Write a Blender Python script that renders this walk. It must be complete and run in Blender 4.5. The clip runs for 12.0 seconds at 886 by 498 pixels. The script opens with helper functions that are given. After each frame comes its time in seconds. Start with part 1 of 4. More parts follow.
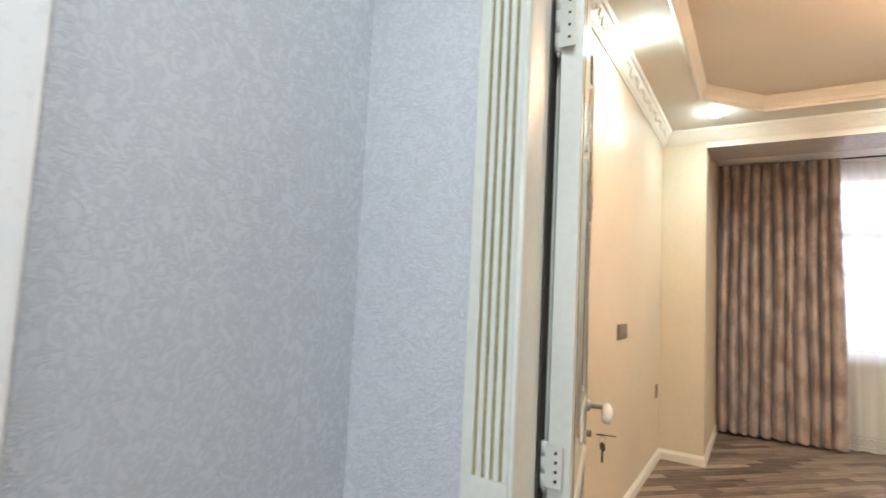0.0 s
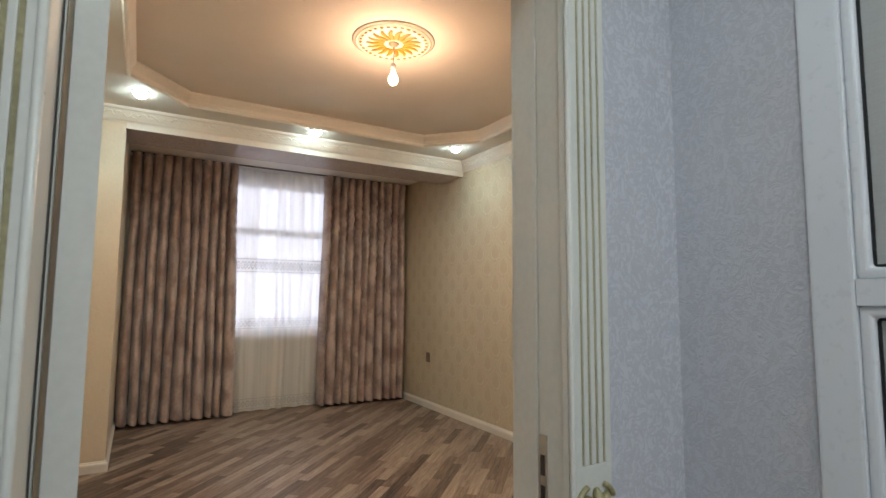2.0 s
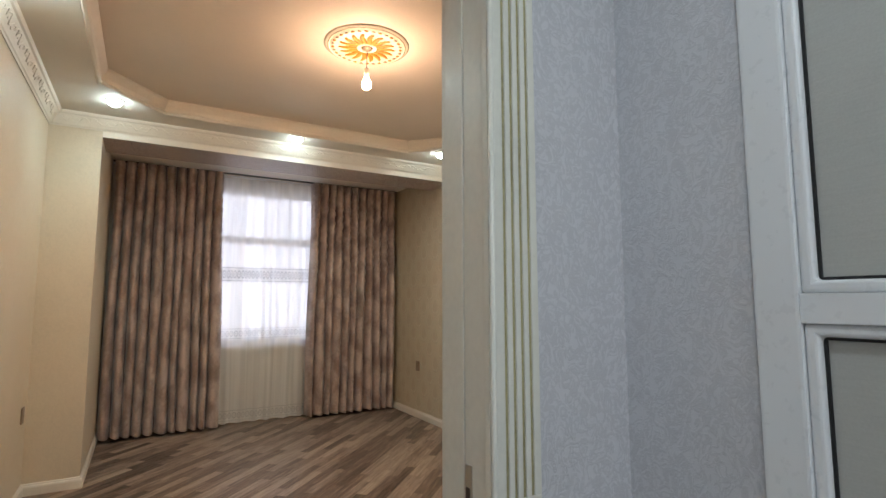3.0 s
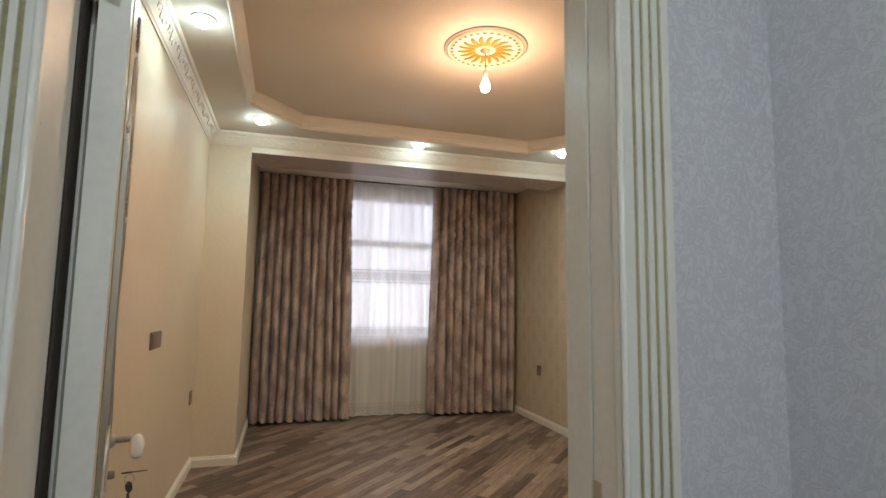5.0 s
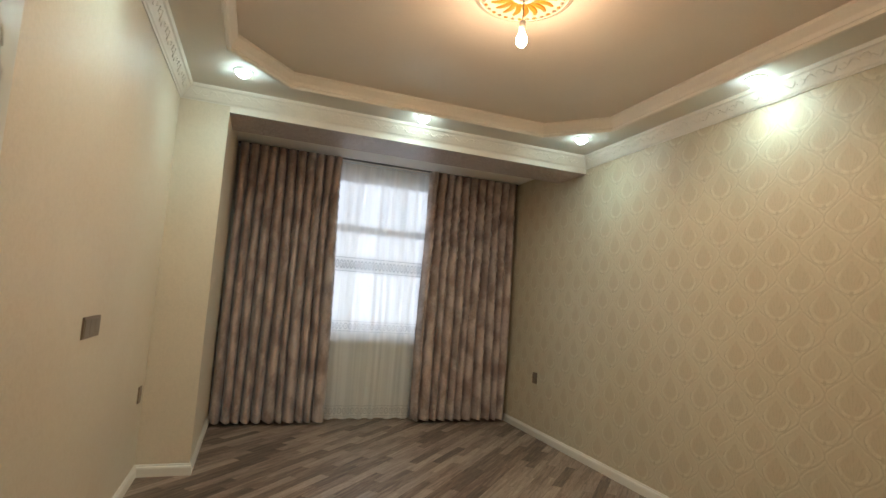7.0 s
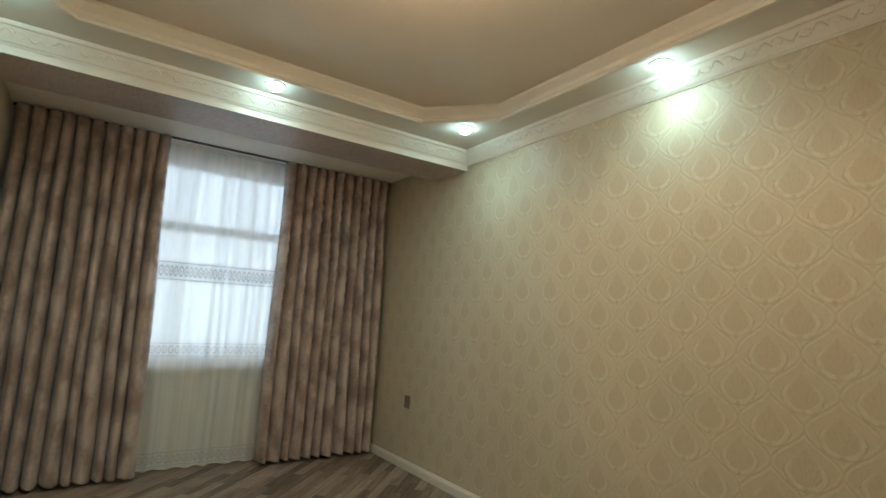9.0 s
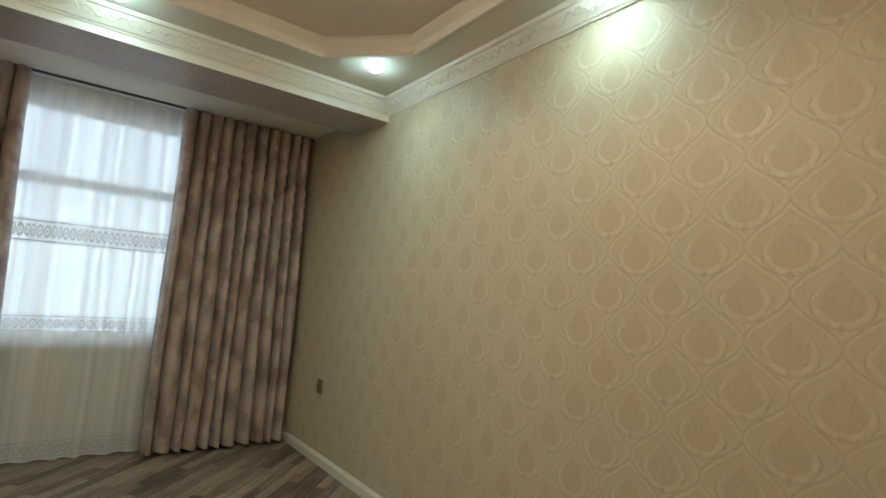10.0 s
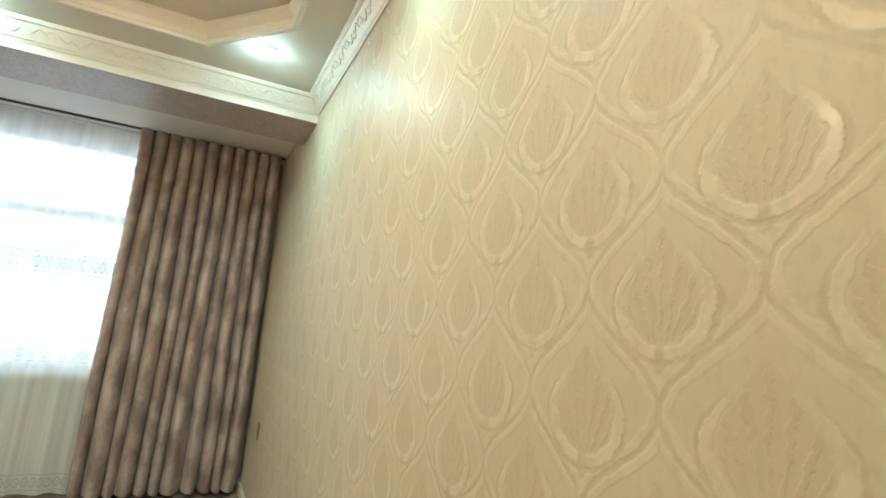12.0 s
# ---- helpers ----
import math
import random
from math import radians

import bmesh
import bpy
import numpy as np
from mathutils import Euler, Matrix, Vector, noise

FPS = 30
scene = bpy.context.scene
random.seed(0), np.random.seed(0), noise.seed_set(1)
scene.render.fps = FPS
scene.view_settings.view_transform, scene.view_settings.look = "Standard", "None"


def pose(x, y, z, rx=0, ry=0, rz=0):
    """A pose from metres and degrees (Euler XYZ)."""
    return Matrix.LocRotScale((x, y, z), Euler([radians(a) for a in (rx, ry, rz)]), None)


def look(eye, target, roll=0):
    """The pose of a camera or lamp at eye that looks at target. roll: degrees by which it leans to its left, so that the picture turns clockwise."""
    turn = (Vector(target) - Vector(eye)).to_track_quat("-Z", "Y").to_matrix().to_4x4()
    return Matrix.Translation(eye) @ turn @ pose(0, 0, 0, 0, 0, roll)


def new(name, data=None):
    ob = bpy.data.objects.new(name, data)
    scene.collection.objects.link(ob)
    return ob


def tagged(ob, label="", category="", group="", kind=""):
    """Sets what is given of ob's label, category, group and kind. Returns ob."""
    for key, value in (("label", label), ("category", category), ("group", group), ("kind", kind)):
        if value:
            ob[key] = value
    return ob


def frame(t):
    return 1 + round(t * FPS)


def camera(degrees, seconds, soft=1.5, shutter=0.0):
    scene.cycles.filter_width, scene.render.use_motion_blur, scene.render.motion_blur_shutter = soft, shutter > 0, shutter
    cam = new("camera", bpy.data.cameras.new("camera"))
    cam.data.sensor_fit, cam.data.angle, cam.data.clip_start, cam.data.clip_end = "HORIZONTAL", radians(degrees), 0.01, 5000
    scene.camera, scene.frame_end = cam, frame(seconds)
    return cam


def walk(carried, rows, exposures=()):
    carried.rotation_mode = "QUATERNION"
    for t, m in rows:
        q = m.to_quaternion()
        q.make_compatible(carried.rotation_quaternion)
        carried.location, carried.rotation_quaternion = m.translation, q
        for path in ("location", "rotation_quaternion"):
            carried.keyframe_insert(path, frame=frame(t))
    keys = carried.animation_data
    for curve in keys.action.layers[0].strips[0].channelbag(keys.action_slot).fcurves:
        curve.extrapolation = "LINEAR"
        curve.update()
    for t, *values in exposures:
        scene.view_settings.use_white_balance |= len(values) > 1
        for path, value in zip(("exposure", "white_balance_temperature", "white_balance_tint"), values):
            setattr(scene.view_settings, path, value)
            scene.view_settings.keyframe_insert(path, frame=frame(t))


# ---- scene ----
cam = camera(81.5, 12.0, shutter=0.2)
PATH = [
    (0, (0.136, 0.285, 1.361), (-0.913, 1.98, 1.516), 2.9),
    (0.5, (0.034, 0.444, 1.413), (-0.487, 2.368, 1.569), 0.9),
    (1, (-0.103, 0.451, 1.335), (0.038, 2.441, 1.478), -0.5),
    (1.5, (-0.134, 0.4, 1.35), (0.617, 2.249, 1.475), -0.1),
    (2, (-0.104, 0.369, 1.366), (0.907, 2.086, 1.544), 0.4),
    (2.5, (0.005, 0.358, 1.382), (1.042, 2.058, 1.57), 0.1),
    (4.5, (0.135, 0.366, 1.393), (0.806, 2.234, 1.641), -0.3),
    (5, (0.088, 0.384, 1.389), (0.666, 2.287, 1.595), 0.9),
    (5.5, (0.029, 0.462, 1.385), (0.589, 2.374, 1.559), 2.4),
    (6, (-0.01, 0.643, 1.378), (0.591, 2.543, 1.54), 3.3),
    (6.5, (0.035, 0.808, 1.377), (0.646, 2.705, 1.549), 3.8),
    (8.5, (0.181, 1.545, 1.381), (1.199, 3.242, 1.666), 2.9),
    (9, (0.371, 1.67, 1.405), (1.49, 3.307, 1.673), 3.0),
    (9.5, (0.722, 1.779, 1.409), (1.914, 3.369, 1.633), 3.6),
    (10, (1.112, 1.884, 1.403), (2.307, 3.477, 1.596), 4.0),
    (10.5, (1.464, 1.875, 1.382), (2.6, 3.507, 1.6), 3.8),
    (11, (1.82, 1.835, 1.412), (2.922, 3.485, 1.666), 3.4),
    (11.5, (2.216, 1.887, 1.375), (3.249, 3.573, 1.68), 3.2),
    (12, (2.463, 1.913, 1.403), (3.291, 3.703, 1.733), 4.9),
]
EXPOSURES = [
    (0.0, 1.2, 6450, 8), (0.5, 0.4, 6450, 8), (1.0, 0.2, 6450, 6), (1.5, 0.3, 6450, 7), (2.5, 0.3, 6450, 9), (4.5, 0.15, 6600, 8), (5.5, 0.2, 6650, 9), (6.5, 0.2, 6450, 4),
    (8.5, 0.08, 5850, -11), (10.5, 0.06, 5900, -11), (11.0, -0.15, 6000, -11), (11.5, 0.2, 6150, -10), (12.0, 1.05, 5600, -14),
]
walk(cam, [(t, look(eye, target, roll)) for t, eye, target, roll in PATH], EXPOSURES)

# ---- world and lights ----
world = bpy.data.worlds.new("world")
scene.world = world
world.use_nodes = True
sky = world.node_tree.nodes.new("ShaderNodeTexSky")
sky.sky_type, sky.sun_disc = "NISHITA", False
sky.sun_elevation, sky.sun_rotation = radians(40), radians(200)
world.node_tree.links.new(sky.outputs[0], world.node_tree.nodes["Background"].inputs[0])
world.node_tree.nodes["Background"].inputs[1].default_value = 0.1

# room: inner faces
X0, X1, Y0, Y1 = -0.61, 3.0, 1.27, 5.2      # main room
AX0, AY1 = -0.26, 6.82                      # window alcove
BEAM_Z, RING_Z, TRAY_Z = 2.7, 2.857, 2.97
CX, CY = 1.23, 3.235                          # middle of the tray
HX0, HX1, HY0, HY1 = -0.6, 0.985, -2.4, 1.13  # hall
OX0, OX1, OZ = -0.213, 0.619, 2.12          # doorway
WX0, WX1, WZ0, WZ1 = 0.3, 2.3, 0.87, 2.74   # window opening
SPOTS = [(-0.165, 4.72), (1.22, 4.94), (2.6, 4.72), (2.815, 3.22), (-0.39, 3.22)]

HALL_SPOTS = [(0.17, 0.15), (0.17, -1.3)]


def lamp(name, kind, m, watts, colour, **kw):
    data = bpy.data.lights.new(name, kind)
    data.energy, data.color = watts, colour
    for key, value in kw.items():
        if key == "size":
            data.shape, data.size, data.size_y = "RECTANGLE", value[0], value[1]
        if key == "radius":
            data.shadow_soft_size = value
        if key == "cone":
            data.spot_size, data.spot_blend = radians(value[0]), value[1]
    ob = new(name, data)
    ob.matrix_world = m
    return ob


lamp("window_daylight", "AREA", look((1.3, 6.98, 1.8), (1.3, 0, 1.8)), 16.0, (0.82, 0.84, 1.0), size=(1.95, 1.84))
# cool fill added behind the eye to brighten the hall; no window is known there
lamp("hall_back_fill", "AREA", look((0.2, -2.46, 1.6), (0.2, 3, 1.5)), 5, (0.84, 0.92, 1.0), size=(1.0, 1.4))
# the bulb's base is up, so it throws more light down and sideways than up
lamp("bulb_light", "POINT", pose(1.213, 3.242, 2.71), 15, (1.0, 0.62, 0.41), radius=0.035)
lamp("bulb_light_down", "SPOT", look((1.213, 3.242, 2.70), (1.213, 3.242, 0)), 36, (1.0, 0.71, 0.48), radius=0.035, cone=(178, 0.35))
for sx, sy in SPOTS:
    lamp("downlight_beam", "SPOT", look((sx, sy, RING_Z - 0.055), (sx, sy, 0)), 9.5, (0.72, 0.96, 1.0), radius=0.05, cone=(160, 1.0))
for sx, sy in HALL_SPOTS:
    lamp("hall_downlight_beam", "SPOT", look((sx, sy, RING_Z - 0.045), (sx, sy, 0)), 21, (0.88, 0.94, 1.0), radius=0.04, cone=(165, 0.8))


# ---- materials ----
class Nodes:
    """Short writing of node trees."""

    def __init__(self, name):
        self.mat = bpy.data.materials.new(name)
        self.mat.use_nodes = True
        self.tree = self.mat.node_tree
        self.bsdf = self.tree.nodes["Principled BSDF"]
        self.out = self.tree.nodes["Material Output"]

    def node(self, kind, **values):
        n = self.tree.nodes.new(kind)
        for key, value in values.items():
            self.put(n.inputs[key.replace("_", " ")], value)
        return n

    def put(self, socket, value):
        if isinstance(value, bpy.types.NodeSocket):
            self.tree.links.new(value, socket)
        else:
            socket.default_value = value

    def math(self, op, a, b=0.0, c=0.0):
        n = self.tree.nodes.new("ShaderNodeMath")
        n.operation = op
        for k, value in enumerate((a, b, c)):
            self.put(n.inputs[k], value)
        return n.outputs[0]

    def smooth(self, x, lo, hi, to0=0.0, to1=1.0):
        n = self.tree.nodes.new("ShaderNodeMapRange")
        n.interpolation_type = "SMOOTHSTEP"
        for k, value in enumerate((x, lo, hi, to0, to1)):
            self.put(n.inputs[k], value)
        return n.outputs[0]

    def mix(self, f, a, b):
        n = self.tree.nodes.new("ShaderNodeMix")
        n.data_type = "RGBA"
        for k, value in ((0, f), (6, a), (7, b)):
            self.put(n.inputs[k], (*value, 1) if isinstance(value, tuple) and len(value) == 3 else value)
        return n.outputs[2]

    def coords(self, scale=(1, 1, 1), turn=(0, 0, 0)):
        m = self.node("ShaderNodeMapping", Vector=self.tree.nodes.new("ShaderNodeTexCoord").outputs["Object"])
        m.inputs["Scale"].default_value, m.inputs["Rotation"].default_value = scale, turn
        return m.outputs[0]

    def xyz(self):
        n = self.node("ShaderNodeSeparateXYZ", Vector=self.tree.nodes.new("ShaderNodeTexCoord").outputs["Object"])
        return n.outputs

    def noise(self, scale, detail=4.0, vector=None, rough=0.55, twist=0.0):
        n = self.node("ShaderNodeTexNoise", Scale=scale, Detail=detail, Roughness=rough, Distortion=twist)
        self.put(n.inputs["Vector"], vector if vector is not None else self.coords())
        return n.outputs["Fac"]

    def bump(self, height, strength, distance=0.002):
        n = self.node("ShaderNodeBump", Strength=strength, Distance=distance, Height=height)
        self.put(self.bsdf.inputs["Normal"], n.outputs[0])

    def set(self, **values):
        for key, value in values.items():
            if isinstance(value, tuple) and len(value) == 3:
                value = (*value, 1)
            self.put(self.bsdf.inputs[key.replace("_", " ")], value)
        return self


def plain(name, colour, rough=0.5, metal=0.0, wear=0.06, grain=60.0, relief=0.05):
    n = Nodes(name)
    big, fine = n.noise(2.3, 3), n.noise(grain, 4)
    dark = tuple(c * (1 - wear * 2) for c in colour)
    light = tuple(min(1, c * (1 + wear)) for c in colour)
    f = n.math("ADD", n.math("MULTIPLY", big, 0.6), n.math("MULTIPLY", fine, 0.4))
    n.set(Base_Color=n.mix(n.smooth(f, 0.3, 0.7), dark, light), Metallic=metal,
          Roughness=n.smooth(fine, 0.2, 0.8, rough * 0.85, min(1, rough * 1.15)))
    n.bump(fine, relief, 0.001)
    return n.mat


def glow(name, colour, strength):
    n = Nodes(name)
    n.set(Base_Color=colour, Emission_Color=colour, Emission_Strength=strength, Roughness=0.3)
    return n.mat


def damask_paper():
    """Cream wallpaper: an embossed ogee trellis, a pear-shaped leaf medallion in every mesh of it."""
    n = Nodes("damask_wallpaper")
    _, y, z = n.xyz()
    per_y, per_z = 0.275, 0.322
    wob, chip = n.noise(38, 3), n.noise(75, 3)

    def cell(c, at, per):
        return n.math("MULTIPLY", n.math("SUBTRACT", n.math("FRACT", n.math("ADD", n.math("DIVIDE", n.math("SUBTRACT", c, at), per), 40.5)), 0.5), per)

    soft = n.math("MULTIPLY", n.math("SUBTRACT", wob, 0.5), 0.018)
    u = n.math("ABSOLUTE", n.math("ADD", cell(y, 3.081, per_y), soft))
    v = cell(z, 1.652, per_z)
    turn = n.math("MULTIPLY", v, 2 * math.pi / per_z)
    edge = n.math("MULTIPLY", n.math("ADD", n.math("COSINE", turn), 1.0), per_y / 4)
    slope = n.math("MULTIPLY", n.math("SINE", turn), per_y * math.pi / 2 / per_z)
    gap = n.math("SUBTRACT", u, edge)
    other = n.math("GREATER_THAN", gap, 0.0)
    gap = n.math("DIVIDE", gap, n.math("SQRT", n.math("ADD", n.math("MULTIPLY", slope, slope), 1.0)))
    away = n.math("ABSOLUTE", gap)
    # place inside the mesh that holds the point
    lu = n.math("ABSOLUTE", n.math("SUBTRACT", u, n.math("MULTIPLY", other, per_y / 2)))
    lv = cell(n.math("ADD", v, n.math("MULTIPLY", other, per_z / 2)), 0.0, per_z)
    wide = n.smooth(lv, -0.03, 0.115, 0.079, 0.010)
    a = n.math("DIVIDE", lu, wide)
    c = n.math("DIVIDE", n.math("ADD", lv, 0.012), n.math("ADD", 0.082, n.math("MULTIPLY", n.math("GREATER_THAN", lv, -0.012), 0.04)))
    d = n.math("ADD", n.math("SQRT", n.math("ADD", n.math("MULTIPLY", a, a), n.math("MULTIPLY", c, c))), n.math("MULTIPLY", n.math("SUBTRACT", chip, 0.5), 0.1))
    core = n.smooth(d, 0.80, 0.70)
    low = n.smooth(lv, 0.055, -0.01)
    cres = n.math("MULTIPLY", n.math("MULTIPLY", n.smooth(d, 0.80, 0.86), n.smooth(d, 1.06, 1.0)), n.math("MULTIPLY", low, n.smooth(lu, 0.004, 0.012)))
    rim = n.math("MULTIPLY", n.math("MULTIPLY", n.smooth(d, 1.02, 1.06), n.smooth(d, 1.17, 1.1)), low)
    trel = n.math("MULTIPLY", n.smooth(away, 0.004, 0.007), n.smooth(away, 0.019, 0.014))
    seam = n.smooth(away, 0.0045, 0.002)
    knot = n.math("MULTIPLY", n.smooth(lu, 0.014, 0.006), n.math("MULTIPLY", n.smooth(lv, -0.080, -0.088), n.smooth(lv, -0.118, -0.108)))
    # leaf veins fan out from the foot of the medallion
    fan = n.math("ARCTAN2", lu, n.math("ADD", lv, 0.12))
    vein = n.math("MULTIPLY", n.smooth(n.math("SINE", n.math("ADD", n.math("MULTIPLY", fan, 34.0), n.math("MULTIPLY", chip, 4.0))), 0.1, 0.7), core)
    cloth = n.noise(300, 2, n.coords((1, 1, 0.25)))
    stain = n.noise(0.9, 2)
    worn = n.smooth(n.noise(24, 3), 0.36, 0.62, 0.2, 1.0)
    col = n.mix(n.smooth(stain, 0.3, 0.7), (0.60, 0.52, 0.375), (0.65, 0.57, 0.42))
    col = n.mix(n.math("MULTIPLY", core, 0.3), col, (0.52, 0.415, 0.275))
    col = n.mix(n.math("MULTIPLY", n.math("MULTIPLY", vein, worn), 0.2), col, (0.42, 0.34, 0.225))
    col = n.mix(n.math("MULTIPLY", n.math("MULTIPLY", n.math("MAXIMUM", cres, n.math("MULTIPLY", trel, 0.6)), worn), 0.5), col, (0.74, 0.67, 0.52))
    col = n.mix(n.math("MULTIPLY", n.math("MULTIPLY", n.math("MAXIMUM", n.math("MAXIMUM", rim, n.math("MULTIPLY", seam, 0.7)), knot), worn), 0.42), col, (0.38, 0.315, 0.21))
    col = n.mix(n.math("MULTIPLY", n.smooth(n.noise(9, 3), 0.48, 0.68), 0.2), col, (0.62, 0.45, 0.32))
    col = n.mix(n.math("MULTIPLY", n.smooth(n.noise(70, 3, n.coords((1, 1, 0.5))), 0.5, 0.66), 0.22), col, (0.46, 0.41, 0.29))
    n.set(Base_Color=col, Roughness=n.smooth(cres, 0, 1, 0.5, 0.34), Specular_IOR_Level=0.45)
    h = n.math("ADD", n.math("MAXIMUM", cres, n.math("MULTIPLY", trel, 0.8)), n.math("MULTIPLY", vein, 0.7))
    h = n.math("SUBTRACT", h, n.math("MULTIPLY", n.math("MAXIMUM", rim, seam), 0.5))
    n.bump(n.math("ADD", h, n.math("MULTIPLY", cloth, 0.2)), 0.28, 0.002)
    return n.mat


def stucco_paper(name, a, b, relief, gloss, size=45.0, shine=0.5, tint=0.22):
    """Wallpaper with a crinkled plaster relief."""
    n = Nodes(name)
    veins = n.noise(size, 5, n.coords((1, 1, 0.8)), 0.62, 1.6)
    fine = n.noise(size * 5, 3)
    ridge = n.math("ABSOLUTE", n.math("SUBTRACT", veins, 0.5))
    ridge = n.smooth(ridge, 0.0, 0.09, 1.0, 0.0)
    col = n.mix(n.smooth(n.noise(1.1, 2), 0.3, 0.7), a, b)
    col = n.mix(n.math("MULTIPLY", ridge, tint), col, tuple(min(1, c * 1.2) for c in b))
    n.set(Base_Color=col, Roughness=n.smooth(ridge, 0, 1, gloss + 0.08, gloss), Specular_IOR_Level=shine)
    n.bump(n.math("ADD", ridge, n.math("MULTIPLY", fine, 0.3)), relief, 0.002)
    return n.mat


def plank_wood():
    n = Nodes("laminate_oak")
    info = n.tree.nodes.new("ShaderNodeObjectInfo").outputs["Random"]
    isle = n.tree.nodes.new("ShaderNodeNewGeometry").outputs["Random Per Island"]
    seed = n.math("FRACT", n.math("ADD", n.math("MULTIPLY", info, 7.3), n.math("MULTIPLY", isle, 3.1)))
    # grain runs along the planks, at 45 degrees to the walls
    turned = n.node("ShaderNodeMapping", Vector=n.tree.nodes.new("ShaderNodeTexCoord").outputs["Object"])
    turned.inputs["Rotation"].default_value = (0, 0, radians(-45))
    grain_v = n.node("ShaderNodeMapping", Vector=turned.outputs[0])
    grain_v.inputs["Scale"].default_value = (1.0, 14, 1)
    shift = n.node("ShaderNodeCombineXYZ", X=n.math("MULTIPLY", seed, 31.0), Y=n.math("MULTIPLY", seed, 57.0))
    n.tree.links.new(shift.outputs[0], grain_v.inputs["Location"])
    grain = n.noise(3.2, 6, grain_v.outputs[0], 0.65, 0.5)
    fine = n.noise(16, 4, grain_v.outputs[0], 0.6)
    tone = n.math("ADD", n.math("MULTIPLY", seed, 0.5), n.math("MULTIPLY", grain, 1.1))
    tone = n.math("SUBTRACT", tone, 0.3)
    ramp = n.tree.nodes.new("ShaderNodeValToRGB")
    n.put(ramp.inputs[0], tone)
    r = ramp.color_ramp
    r.elements[0].position, r.elements[0].color = 0.12, (0.055, 0.034, 0.024, 1)
    r.elements[1].position, r.elements[1].color = 0.85, (0.45, 0.345, 0.265, 1)
    mid = r.elements.new(0.42)
    mid.color = (0.19, 0.13, 0.095, 1)
    col = n.mix(n.math("MULTIPLY", n.smooth(fine, 0.5, 0.75), 0.35), ramp.outputs[0], (0.07, 0.045, 0.033))
    n.set(Base_Color=col, Roughness=n.smooth(fine, 0.2, 0.8, 0.36, 0.5), Specular_IOR_Level=0.4)
    n.bump(fine, 0.15, 0.0008)
    return n.mat


def curtain_cloth():
    """Jacquard satin with darker blotched motifs."""
    n = Nodes("curtain_jacquard")
    uv = n.node("ShaderNodeMapping", Vector=n.tree.nodes.new("ShaderNodeTexCoord").outputs["UV"])
    uv.inputs["Scale"].default_value = (1.5, 0.9, 1)
    blot = n.noise(4.5, 2, uv.outputs[0], 0.4, 0.3)
    small = n.noise(28.0, 4, uv.outputs[0], 0.6, 0.4)
    weave = n.noise(420.0, 2, uv.outputs[0])
    f = n.smooth(n.math("ADD", n.math("MULTIPLY", blot, 0.75), n.math("MULTIPLY", small, 0.25)), 0.34, 0.66)
    col = n.mix(f, (0.30, 0.208, 0.172), (0.63, 0.50, 0.44))
    col = n.mix(n.math("MULTIPLY", weave, 0.2), col, (0.26, 0.19, 0.15))
    n.set(Base_Color=col, Roughness=n.smooth(f, 0, 1, 0.46, 0.34), Sheen_Weight=0.3, Specular_IOR_Level=0.55)
    n.bump(n.math("ADD", f, n.math("MULTIPLY", weave, 0.4)), 0.2, 0.0012)
    return n.mat


